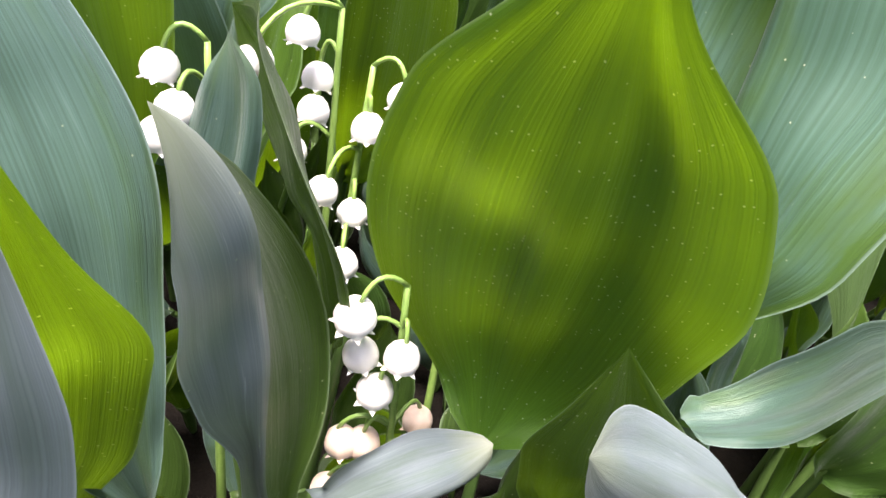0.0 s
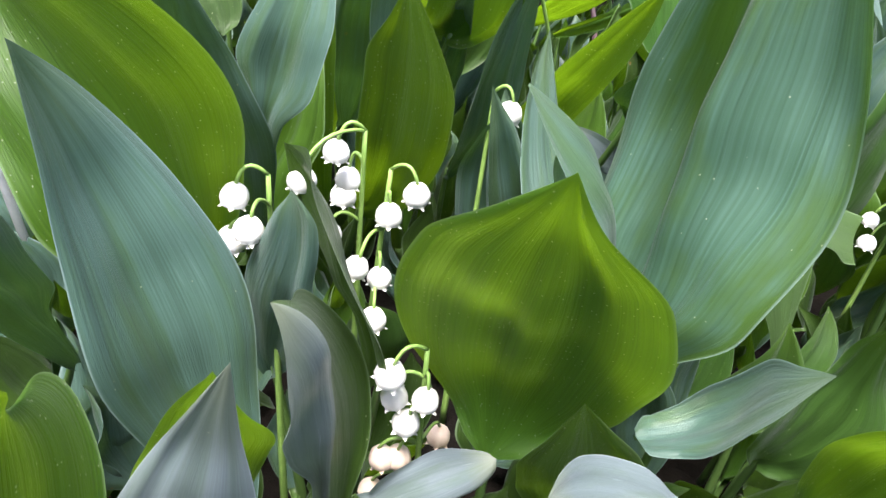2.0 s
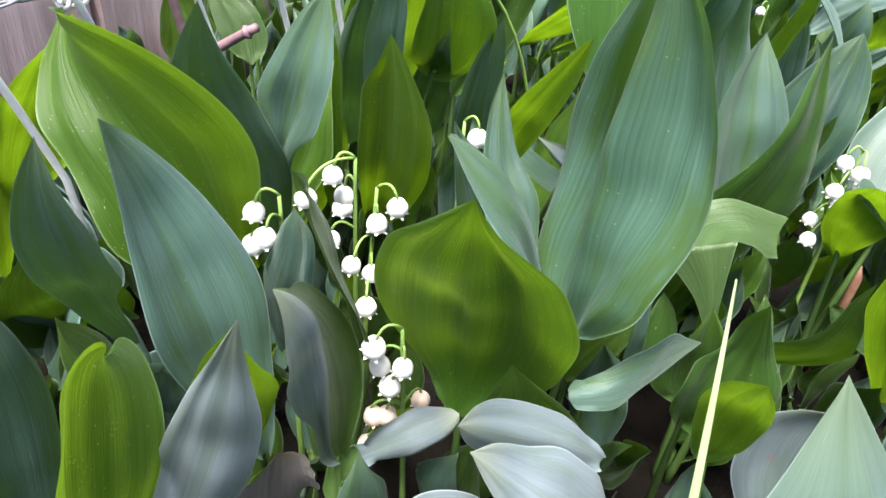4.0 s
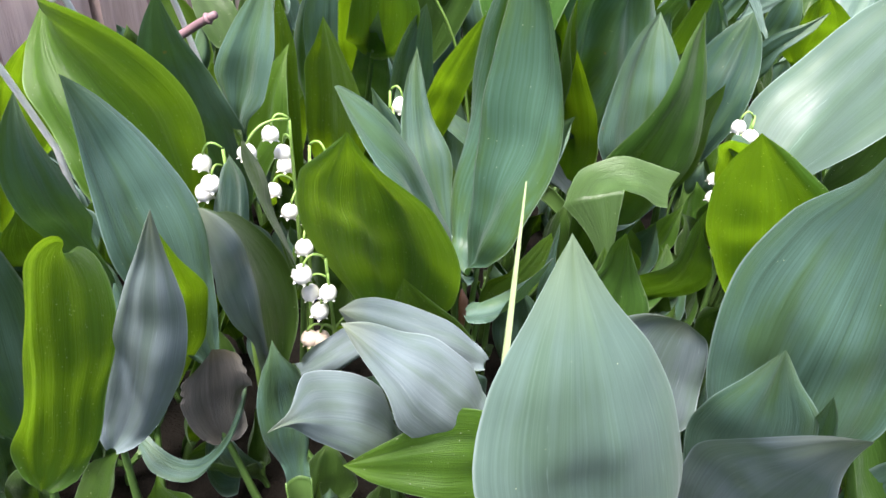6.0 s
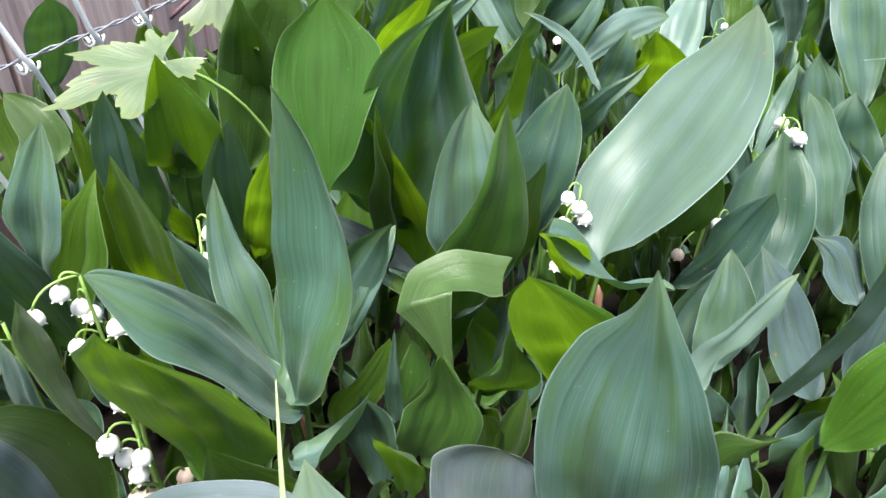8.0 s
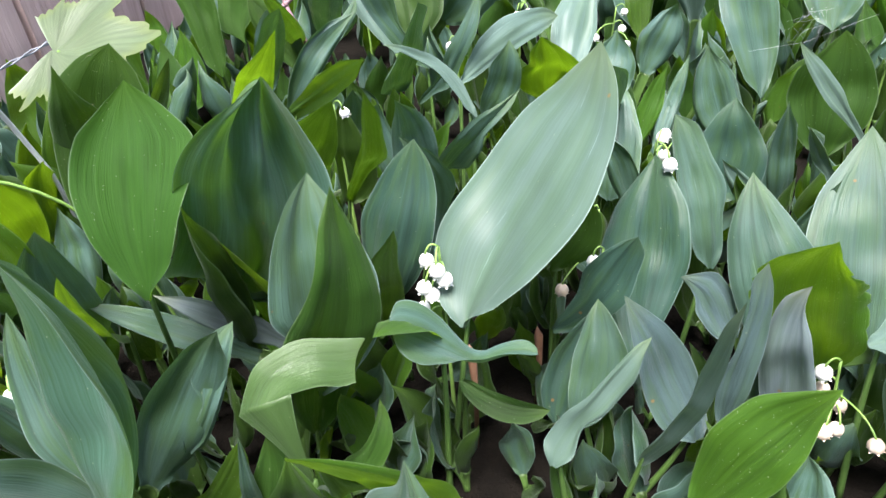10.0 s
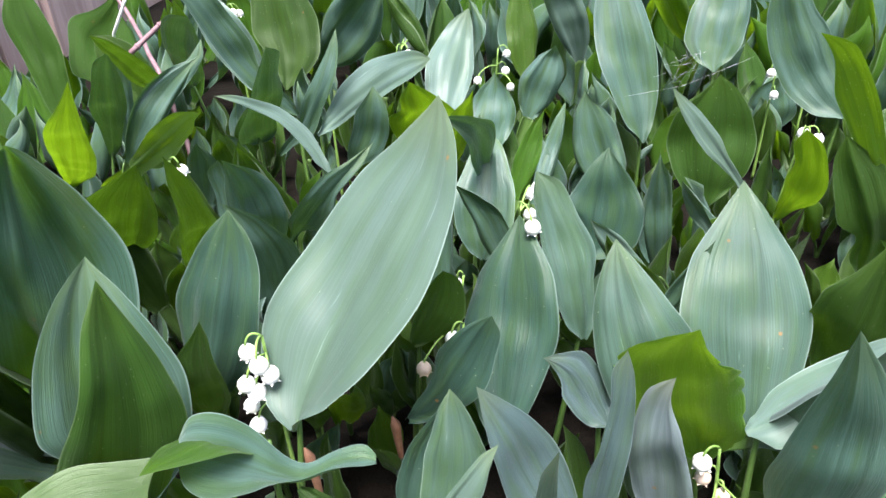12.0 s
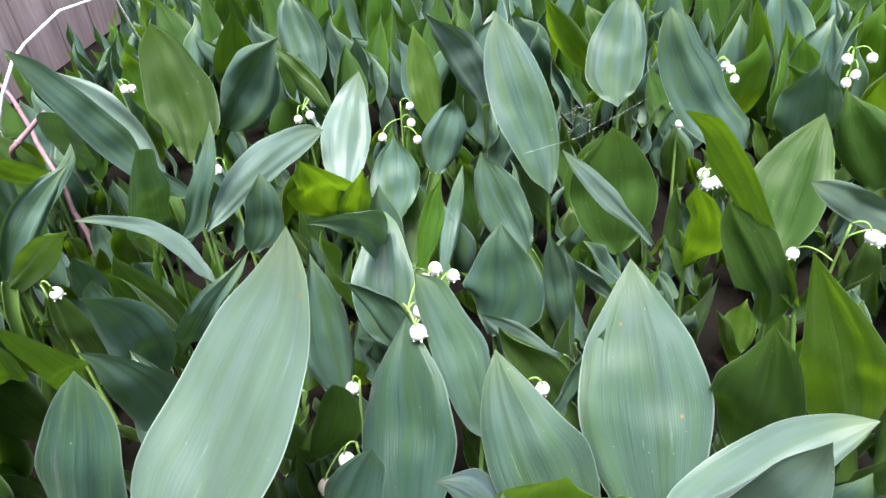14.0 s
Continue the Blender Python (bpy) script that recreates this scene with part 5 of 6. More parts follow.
sheet(s, BACKLIT, (-0.0087, 0.4778, 0.0647), (0.0303, 0.4201, 0.1087), (0.0510, 0.3500, 0.1458), (0.0858, 0.3022, 0.2015), (-0.13, -0.74, -0.65), (-0.15, -0.75, -0.64), (6.5, 9.4, 10.6, 11.8, 4.3), (7.6, 12.5, 13.0, 10.2, 5.1), (1, 4, 3, 9), cup=0.15)
sheet(s, GLAUCOUS, (0.0104, 0.5216, 0.0640), (0.0300, 0.4911, 0.1033), (0.0434, 0.4564, 0.1415), (0.0646, 0.4196, 0.1753), (0.08, -0.70, -0.71), (0.07, -0.70, -0.71), (5.1, 8.0, 12.2, 9.0, 7.2), (6.4, 7.7, 11.4, 9.9, 5.6), (-8, -10, 3, 2), cup=0.15)
s = shoot(0.053, 0.442)
leaf(s, GLAUCOUS, (0.0575, 0.4199, 0.1018), (0.1127, 0.4332, 0.1641), 0.0211, (0.07, -0.99, 0.15), side=-.1)
leaf(s, BACKLIT, (0.0485, 0.4639, 0.0800), (0.1175, 0.3732, 0.1542), 0.0212, (-0.61, -0.73, -0.32))
s = shoot(0.097, 0.581)
sheet(s, GLAUCOUS, (0.0601, 0.6158, 0.0804), (0.0680, 0.5796, 0.1078), (0.0744, 0.5474, 0.1474), (0.0933, 0.5134, 0.1660), (-0.16, -0.75, -0.64), (-0.27, -0.75, -0.61), (8.6, 13.6, 16.5, 16.5, 12.1), (9.4, 14.1, 13.9, 13.9, 8.3), (-10, -19, 5, 7), cup=0.15)
leaf(s, PALE, (0.1332, 0.5445, 0.0867), (0.0728, 0.5852, 0.1752), 0.0334, (0.08, -0.89, 0.46), side=.06)

s = shoot(-0.064, 0.027)
sheet(s, GLAUCOUS, (-0.0622, 0.0243, 0.0480), (-0.0348, 0.0119, 0.0369), (-0.0262, 0.0276, 0.0533), (-0.0267, 0.0416, 0.0728), (0.32, -0.63, 0.71), (0.32, -0.63, 0.71), (2.5, 2.5, 2.2, 1.1, 1.1), (5.9, 5.1, 1.3, 1.1, 1.0), (0, 0, -1, -2), cup=0.15, lone=1)
s = shoot(-0.032, 0.294)
sheet(s, DEEP, (-0.0295, 0.2862, 0.0940), (-0.0195, 0.2884, 0.1301), (-0.0089, 0.2938, 0.1731), (0.0042, 0.2989, 0.2023), (0.32, -0.94, 0.10), (0.29, -0.95, 0.11), (13.4, 21.3, 24.4, 24.6, 14.8), (12.3, 19.9, 23.3, 21.4, 13.8), (-1, -4, -1, -2), cup=0.15)
s = shoot(-0.074, 0.292)
sheet(s, BACKLIT, (-0.0245, 0.1888, 0.1436), (-0.0136, 0.1802, 0.1546), (-0.0161, 0.1729, 0.1761), (-0.0151, 0.1698, 0.2030), (0.39, -0.90, 0.20), (0.43, -0.88, 0.20), (10.5, 16.3, 15.3, 11.9, 5.9), (10.6, 16.1, 17.1, 13.2, 5.1), (12, 15, 3, 1), cup=0.15)
s = shoot(-0.086, 0.254)
sheet(s, GLAUCOUS, (-0.0355, 0.1651, 0.1344), (-0.0379, 0.1587, 0.1538), (-0.0345, 0.1556, 0.1740), (-0.0305, 0.1542, 0.1945), (0.31, -0.94, 0.10), (0.32, -0.94, 0.10), (5.5, 8.0, 8.1, 6.5, 3.8), (4.4, 6.1, 6.4, 6.0, 2.9), (1, 2, 1, 1), cup=0.15)
s = shoot(0.074, 0.131)
sheet(s, DEEP, (0.0739, 0.1309, 0.0446), (0.0779, 0.1353, 0.0573), (0.0839, 0.1396, 0.0694), (0.0812, 0.1462, 0.0853), (0.13, -0.94, 0.31), (0.13, -0.94, 0.31), (6.7, 8.8, 8.5, 6.5, 3.4), (6.3, 9.2, 10.2, 8.2, 4.4), (1, 2, -0, 0), cup=0.15)
s = shoot(0.075, 0.131)
sheet(s, GLAUCOUS, (0.0753, 0.1310, 0.0500), (0.0728, 0.1319, 0.0665), (0.0744, 0.1330, 0.0827), (0.0753, 0.1350, 0.1000), (0.31, -0.93, 0.21), (0.31, -0.93, 0.21), (3.6, 4.2, 3.6, 2.0, 1.0), (3.1, 3.4, 2.7, 1.6, 1.0), (-0, 0, 0, 0), cup=0.15)
s = shoot(0.097, 0.127)
sheet(s, DEEP, (0.0971, 0.1274, 0.0495), (0.0944, 0.1254, 0.0632), (0.0972, 0.1197, 0.0723), (0.0947, 0.1269, 0.0964), (0.08, -0.95, 0.31), (0.10, -0.94, 0.31), (10.1, 15.6, 16.3, 10.3, 4.4), (9.9, 15.0, 15.6, 10.1, 4.8), (1, 4, 2, 4), cup=0.15)
s = shoot(0.112, 0.151)
sheet(s, DEEP, (0.1119, 0.1509, 0.0400), (0.1126, 0.1552, 0.0492), (0.1283, 0.1568, 0.0571), (0.1267, 0.1703, 0.0758), (-0.11, -0.84, 0.53), (-0.10, -0.85, 0.52), (8.8, 8.3, 4.5, 3.2, 1.8), (5.3, 7.0, 8.0, 7.6, 4.2), (-1, 1, -0, -0), cup=0.15)
s = shoot(0.050, 0.125)
sheet(s, BACKLIT, (0.0494, 0.1251, 0.0498), (0.0532, 0.1286, 0.0626), (0.0687, 0.1320, 0.0729), (0.0724, 0.1406, 0.0904), (0.02, -0.85, 0.52), (0.02, -0.85, 0.52), (7.3, 9.4, 5.8, 5.4, 3.7), (5.1, 6.8, 8.0, 7.7, 4.7), (1, 2, -0, -1), cup=0.15)
s = shoot(-0.177, 0.354)
sheet(s, GLAUCOUS, (-0.1769, 0.3539, 0.1201), (-0.1614, 0.3348, 0.1468), (-0.1416, 0.3174, 0.1717), (-0.1266, 0.2955, 0.1919), (0.52, -0.80, 0.30), (0.53, -0.80, 0.30), (8.9, 13.4, 14.6, 13.3, 8.0), (8.1, 12.5, 14.7, 13.9, 8.8), (-0, -1, -4, -5), cup=0.15)
s = shoot(-0.155, 0.297)
sheet(s, DEEP, (-0.1546, 0.2968, 0.0902), (-0.1589, 0.3055, 0.1040), (-0.1710, 0.3096, 0.1186), (-0.1838, 0.3120, 0.1301), (0.51, -0.69, 0.51), (0.51, -0.70, 0.50), (7.7, 11.4, 12.4, 10.5, 5.9), (9.2, 13.8, 14.1, 11.7, 6.5), (0, 0, -1, -0), cup=0.15)
s = shoot(0.093, 0.377)
sheet(s, DEEP, (0.0932, 0.3775, 0.0495), (0.1079, 0.3730, 0.0727), (0.1015, 0.3658, 0.0984), (0.1031, 0.3630, 0.1305), (-0.11, -0.97, 0.21), (-0.15, -0.97, 0.21), (8.3, 12.1, 12.4, 9.6, 5.2), (10.8, 16.3, 16.2, 10.6, 4.9), (-2, -2, -1, 2), cup=0.15)
s = shoot(0.137, 0.394)
sheet(s, DEEP, (0.1373, 0.3945, 0.0496), (0.1459, 0.3866, 0.0758), (0.1372, 0.3771, 0.1021), (0.1353, 0.3715, 0.1355), (-0.10, -0.97, 0.20), (-0.14, -0.97, 0.21), (9.2, 13.7, 14.5, 11.5, 6.2), (11.1, 17.0, 17.6, 12.0, 6.0), (-1, -1, 0, 3), cup=0.15)
s = shoot(0.097, 0.415)
sheet(s, GLAUCOUS, (0.0975, 0.4149, 0.0701), (0.1029, 0.4092, 0.0884), (0.1066, 0.4036, 0.1070), (0.1063, 0.3969, 0.1249), (-0.10, -0.95, 0.31), (-0.09, -0.95, 0.31), (6.8, 10.0, 11.1, 9.4, 5.4), (7.1, 10.6, 11.9, 10.4, 5.9), (-0, -0, -1, -2), cup=0.15)
s = shoot(-0.064, 0.445)
sheet(s, PALE_GREEN, (-0.0642, 0.4448, 0.0700), (-0.0441, 0.4253, 0.0999), (-0.0233, 0.4060, 0.1295), (-0.0035, 0.3866, 0.1600), (0.10, -0.97, 0.21), (0.10, -0.97, 0.21), (4.7, 6.1, 6.2, 5.0, 2.8), (4.6, 6.1, 6.4, 5.2, 2.9), (-0, -0, 0, 1), cup=0.15)
s = shoot(0.044, 0.567)
sheet(s, DEEP, (0.0443, 0.5668, 0.0704), (0.0310, 0.5715, 0.0965), (0.0203, 0.5763, 0.1210), (0.0047, 0.5780, 0.1400), (0.21, -0.93, 0.31), (0.22, -0.92, 0.32), (8.5, 13.2, 15.5, 14.2, 8.4), (8.4, 13.5, 17.1, 15.9, 9.2), (0, -0, -1, -2), cup=0.15)
s = shoot(0.013, 0.552)
sheet(s, GLAUCOUS, (0.0130, 0.5521, 0.0602), (0.0162, 0.5456, 0.0880), (0.0244, 0.5402, 0.1145), (0.0295, 0.5336, 0.1400), (0.11, -0.97, 0.20), (0.11, -0.97, 0.20), (6.9, 10.4, 11.7, 10.3, 5.9), (6.3, 9.3, 11.1, 10.5, 6.2), (-0, -0, -0, -1), cup=0.15)
s = shoot(0.164, 0.193)
sheet(s, DEEP, (0.1640, 0.1929, 0.0598), (0.1755, 0.1826, 0.0523), (0.1902, 0.1775, 0.0490), (0.2058, 0.1782, 0.0499), (-0.02, -0.82, 0.57), (-0.01, -0.82, 0.57), (3.7, 4.4, 5.2, 4.5, 2.8), (4.8, 6.6, 7.3, 6.8, 4.2), (3, 3, -0, -0), cup=0.15)
s = shoot(0.210, 0.182)
sheet(s, SHADED_WAXY, (0.2094, 0.1827, 0.0346), (0.2127, 0.1943, 0.0520), (0.2213, 0.2020, 0.0673), (0.2354, 0.2112, 0.0849), (-0.19, -0.93, 0.30), (-0.18, -0.94, 0.30), (7.4, 10.6, 10.5, 7.8, 4.2), (5.8, 8.9, 9.1, 6.1, 2.8), (1, 2, -0, -0), cup=0.15)


# ---- flowers ----
def bell_mesh(material):
    """A nodding bell, mouth down, its top at the origin: a round body and six short lobes curled outwards. It has an inner wall."""
    prof = [(0.0006, 0.0), (0.0017, -0.0003), (0.0029, -0.0013), (0.0037, -0.0028), (0.0039, -0.0042), (0.0036, -0.0054), (0.0033, -0.0061)]
    bm = bmesh.new()
    n = 24
    rings = []
    for r, z in prof:
        rings.append([bm.verts.new((r * (1 + 0.025 * math.cos(6 * a)) * math.cos(a), r * (1 + 0.025 * math.cos(6 * a)) * math.sin(a), z)) for a in [2 * math.pi * k / n for k in range(n)]])
    for out, dz in ((0.0038, 0.0007), (0.0044, 0.0006)):
        ring = []
        for k in range(n):
            a = 2 * math.pi * k / n
            lobe = max(0.0, math.cos(6 * a)) ** 0.55
            r = 0.0033 + (out - 0.0033) * lobe
            ring.append(bm.verts.new((r * math.cos(a), r * math.sin(a), -0.0061 - dz * lobe * (1 if out < 0.004 else 0.8))))
        rings.append(ring)
    inner = []
    for r, z in ((0.0030, -0.0059), (0.0035, -0.0042), (0.0026, -0.0014)):
        inner.append([bm.verts.new((r * math.cos(a), r * math.sin(a), z)) for a in [2 * math.pi * k / n for k in range(n)]])
    for a, b in zip(rings, rings[1:]):
        for k in range(n):
            bm.faces.new((a[k], b[k], b[(k + 1) % n], a[(k + 1) % n]))
    for a, b in zip(inner, inner[1:]):
        for k in range(n):
            bm.faces.new((a[k], b[k], b[(k + 1) % n], a[(k + 1) % n]))
    for k in range(n):
        bm.faces.new((rings[-3][k], inner[0][k], inner[0][(k + 1) % n], rings[-3][(k + 1) % n]))
    bm.faces.new(rings[0])
    return mesh_of("bell", bm, material)


BELL, FADED_SHADED = bell_mesh(PETAL), bell_mesh(OLD_SHADED_PETAL)
FLOWERS = []


def raceme(x, y, *bells):
    """A flower stalk with its nodding bells; each bell is given by the middle of its body."""
    rnd = random.Random(int(x * 1e4) + 7)
    FLOWERS.append((x, y))
    thing = new("flowering_lily_of_the_valley")
    z0 = ground_z(x, y)
    thing.matrix_basis = pose(x, y, z0)
    tagged(thing, "leafless green flower stalk hung with %s white bells" % ("a few" if len(bells) < 4 else "many"), "flower", "lily of the valley flowers")
    top = max(b[2] for b in bells) + 0.009
    low = min(b[2] for b in bells)
    hi = Vector(max(bells, key=lambda b: b[2]))
    lo = Vector(min(bells, key=lambda b: b[2]))
    mid = sum((Vector(b) for b in bells), Vector()) / len(bells)
    lean = rnd.choice((-1, 1)) * 0.006
    base, end = Vector((x + lean, y, z0)), Vector((0.75 * hi.x + 0.25 * mid.x + lean, 0.75 * hi.y + 0.25 * mid.y + 0.004, top - 0.004))
    kink = Vector((mid.x + lean, mid.y + 0.006, max(0.6 * low, z0 + 0.01)))
    axis = curve(base, kink, end, 16)
    bm = bmesh.new()
    tube(bm, axis, [0.0014 - 0.0008 * i / 16 for i in range(17)], 7)
    for b in bells:
        b = Vector(b)
        crown = b + Vector((0, 0, 0.0035))
        at = min(axis, key=lambda p: abs(p.z - (crown.z + 0.002)) + 0.2 * (p - crown).length)
        knee = (at + crown) / 2 + Vector((0, 0, 0.007))
        knee.x, knee.y = 0.3 * at.x + 0.7 * crown.x, 0.3 * at.y + 0.7 * crown.y
        tube(bm, curve(at, knee, crown, 7), 0.0005, 5)
    stem = part("flower_stem", bm, STALK, thing, "thin green arching stalk")
    for b in bells:
        ob = tagged(new("bell", FADED_SHADED if b[2] < 0.073 else BELL), "low fading cream bell with shade put into its colour" if b[2] < 0.073 else "")
        ob.parent = stem
        k = rnd.uniform(0.84, 0.97)
        m = pose(b[0], b[1], b[2] + 0.0036, rnd.uniform(-14, 14), rnd.uniform(-14, 14), rnd.uniform(0, 60)) @ Matrix.Scale(k, 4)
        ob.matrix_basis = m
    return thing


raceme(-0.010, 0.078, (-0.0127, 0.0663, 0.1042), (-0.0044, 0.0691, 0.0956), (-0.0081, 0.0696, 0.0855), (-0.0136, 0.0711, 0.0919), (-0.0010, 0.0843, 0.0667), (-0.0103, 0.0723, 0.0684), (-0.0154, 0.0713, 0.0686), (-0.0103, 0.0708, 0.0566), (-0.0171, 0.0750, 0.0498))
raceme(-0.054, 0.088, (-0.0552, 0.0830, 0.1341), (-0.0498, 0.0777, 0.1293), (-0.0583, 0.0845, 0.1203))
raceme(-0.039, 0.112, (-0.0374, 0.1032, 0.1389), (-0.0358, 0.1091, 0.1286), (-0.0394, 0.1191, 0.1175), (-0.0392, 0.1043, 0.1135), (-0.0433, 0.0939, 0.1349))
raceme(-0.024, 0.108, (-0.0171, 0.1063, 0.1286), (-0.0242, 0.1081, 0.1205), (-0.0289, 0.0967, 0.1096), (-0.0249, 0.1041, 0.1020), (-0.0240, 0.0950, 0.0949))
raceme(0.003, 0.145, (0.0028, 0.1456, 0.1385), (0.0028, 0.1325, 0.1334))
raceme(0.153, 0.214, (0.1520, 0.2120, 0.1202), (0.1567, 0.2045, 0.1192), (0.1605, 0.2052, 0.1136), (0.1512, 0.2053, 0.1093), (0.1538, 0.2062, 0.1049), (0.1491, 0.2129, 0.0905), (0.1504, 0.2101, 0.0821))
raceme(0.291, 0.311, (0.2893, 0.3141, 0.1175), (0.2813, 0.2839, 0.1226), (0.2763, 0.2604, 0.1313), (0.3069, 0.3320, 0.1028), (0.2988, 0.3360, 0.1066))
raceme(0.102, 0.677, (0.0999, 0.6670, 0.1248), (0.1034, 0.6754, 0.1214))
raceme(0.252, 0.630, (0.2529, 0.6426, 0.0939), (0.2601, 0.6411, 0.0946), (0.2554, 0.6393, 0.0902), (0.2500, 0.5980, 0.0979), (0.2403, 0.5987, 0.0954))
raceme(0.325, 0.569, (0.3322, 0.5707, 0.1001), (0.3312, 0.5717, 0.0856), (0.3323, 0.5549, 0.0768), (0.3040, 0.5543, 0.0856))
raceme(0.579, 0.510, (0.5791, 0.5118, 0.1087), (0.5782, 0.5044, 0.1083), (0.5787, 0.4971, 0.1031))
raceme(0.525, 0.493, (0.5217, 0.4885, 0.0971), (0.5277, 0.4863, 0.0794))
raceme(0.477, 0.368, (0.4809, 0.3748, 0.1039), (0.4714, 0.3559, 0.1084), (0.4775, 0.3560, 0.1089))
raceme(0.629, 0.440, (0.6239, 0.4386, 0.1300), (0.6391, 0.4326, 0.1300), (0.6291, 0.4312, 0.1200), (0.6220, 0.4326, 0.1150))
raceme(0.502, 0.282, (0.5032, 0.2646, 0.1200), (0.5117, 0.2663, 0.1150), (0.4923, 0.2985, 0.0900))
raceme(0.233, 0.269, (0.2225, 0.2476, 0.0653), (0.2442, 0.2788, 0.0900))
raceme(0.235, 0.241, (0.2351, 0.2353, 0.0931))
raceme(0.328, 0.161, (0.3222, 0.1642, 0.0785), (0.3271, 0.1670, 0.0645), (0.3326, 0.1603, 0.0595), (0.3198, 0.1476, 0.0600), (0.3286, 0.1510, 0.0550), (0.3366, 0.1385, 0.0600))
raceme(0.331, 0.263, (0.3314, 0.2570, 0.0804))
raceme(0.175, 0.531, (0.1751, 0.5253, 0.1000))
raceme(0.103, 0.371, (0.1026, 0.3652, 0.1237))


# ---- fence, twigs and strays at the edge of the bed ----
def along(d, side, z):
    """A point d metres along the fence, side metres in front of it, z high."""
    ux, uy = 0.2785, 0.9604
    return Vector((-0.147 + ux * (d - 0.17) + uy * side, 0.17 + uy * (d - 0.17) - ux * side, z))


fence = new("board_fence")
fence.matrix_basis = pose(*along(0.5, -0.25, 0))
tagged(fence, "low weathered grey-brown board fence behind the flower bed", "fence")
rnd = random.Random(5)
for k in range(24):
    d0 = -0.5 + 0.095 * k
    bm = bmesh.new()
    q = [rnd.uniform(-0.003, 0.003) for i in range(2)]
    rings = []
    for z in [0.0, 0.08, 0.16, 0.24, 0.32, 0.37, 0.375]:
        e = 0.003 if z in (0.0, 0.375) else 0.0
        rings.append([bm.verts.new(along(d, sd, z)) for d, sd in ((d0 + e, -0.268 + q[0]), (d0 + 0.003, -0.25 + q[0] - e), (d0 + 0.090, -0.25 + q[0] + q[1] - e), (d0 + 0.093 - e, -0.268 + q[0]))])
    for a, b in zip(rings, rings[1:]):
        for i in range(4):
            bm.faces.new((a[i], a[(i + 1) % 4], b[(i + 1) % 4], b[i]))
    bm.faces.new(rings[0][::-1])
    bm.faces.new(rings[-1])
    part("board", bm, WOOD, fence, smooth=False)

mesh_fence = new("wire_fence")
mesh_fence.matrix_basis = pose(*along(0.5, 0, 0))
tagged(mesh_fence, "low wire fence with white coated wires tied to grey strands", "fence")
for z, n in ((0.168, 110), (0.295, 95)):
    bm = bmesh.new()
    for s in (0, math.pi):
        tube(bm, [along(-0.2 + 0.006 * i, 0.0009 * math.cos(i * 1.1 + s), z + 0.004 * math.sin(i * 0.02) + 0.0009 * math.sin(i * 1.1 + s)) for i in range(n)], 0.0006, 5)
    part("strand", bm, WIRE, mesh_fence, "grey twisted wire strand")
for k in range(8):
    d = 0.05 * k + rnd.uniform(-0.006, 0.006)
    bm = bmesh.new()
    sway = rnd.uniform(-0.006, 0.006)
    pts = [along(d - 0.040, sway, 0.300), along(d - 0.021, 0.002 + sway, 0.235), along(d - 0.004, 0.004, 0.176), along(d, 0.005, 0.168), along(d + 0.003, 0.003, 0.163), along(d + 0.012, 0.001, 0.14), along(d + 0.026, -0.002, 0.10), along(d + 0.034, 0, -0.01)]
    tube(bm, pts, 0.0016, 7)
    wire = part("wire", bm, PLASTIC, mesh_fence, "white plastic coated wire")
    bm = bmesh.new()
    tube(bm, [along(d - 0.006 + 0.0003 * i, 0.0026 * math.cos(i * 0.5) + 0.001, 0.168 + 0.0026 * math.sin(i * 0.5)) for i in range(40)], 0.0009, 6)
    part("tie", bm, PLASTIC, wire)

loose = new("loose_wire")
loose.matrix_basis = pose(-0.035, 0.71, 0.0)
tagged(loose, "loose white coated wire hanging in front of the boards", "wire")
bm = bmesh.new()
tube(bm, [(-0.035, 0.71, 0.0), (-0.008, 0.665, 0.115), (0.019, 0.631, 0.150), (0.012, 0.70, 0.156), (0.009, 0.752, 0.155), (0.035, 0.80, 0.168), (0.075, 0.86, 0.165), (0.10, 0.90, 0.0)], 0.0014, 8)
part("wire", bm, PLASTIC, loose)


def twig(points, radius, text):
    thing = new("twig")
    thing.matrix_basis = pose(*points[0])
    tagged(thing, text, "twig")
    ps = [Vector(p) for p in points]
    fine = []
    for a, b in zip(ps, ps[1:]):
        for i in range(6):
            p = a.lerp(b, i / 6)
            fine.append(p + Vector((noise.noise(p * 40), noise.noise(p * 40 + Vector((9, 0, 0))), 0)) * radius * 0.8)
    fine.append(ps[-1])
    bm = bmesh.new()
    radius *= 0.8
    tube(bm, fine, [radius * (1.12 - 0.35 * i / len(fine)) for i in range(len(fine))], 8)
    for i in range(3, len(fine) - 1, 4):
        d = (fine[i + 1] - fine[i]).normalized()
        tube(bm, [fine[i] - d * 0.0012, fine[i], fine[i] + d * 0.0012], [radius * 0.9, radius * 1.3, radius * 0.9], 8)
    part("stem", bm, TWIG, thing)


twig([(-0.128, 0.23, 0.0), (-0.134, 0.209, 0.1), (-0.141, 0.187, 0.19), (-0.15, 0.165, 0.28)], 0.0026, "upright reddish twig beside the wire fence")
twig([(-0.138, 0.205, 0.125), (-0.112, 0.168, 0.146), (-0.088, 0.165, 0.161)], 0.0028, "short cut pinkish twig among the leaves")
twig([(0.068, 0.54, 0.0), (0.042, 0.597, 0.096), (0.0, 0.693, 0.127), (-0.06, 0.76, 0.19)], 0.0026, "leaning dark reddish twig in front of the boards")
twig([(0.01, 0.60, 0.10), (0.035, 0.565, 0.129), (0.062, 0.578, 0.148)], 0.0028, "short cut pink twig in front of the boards")
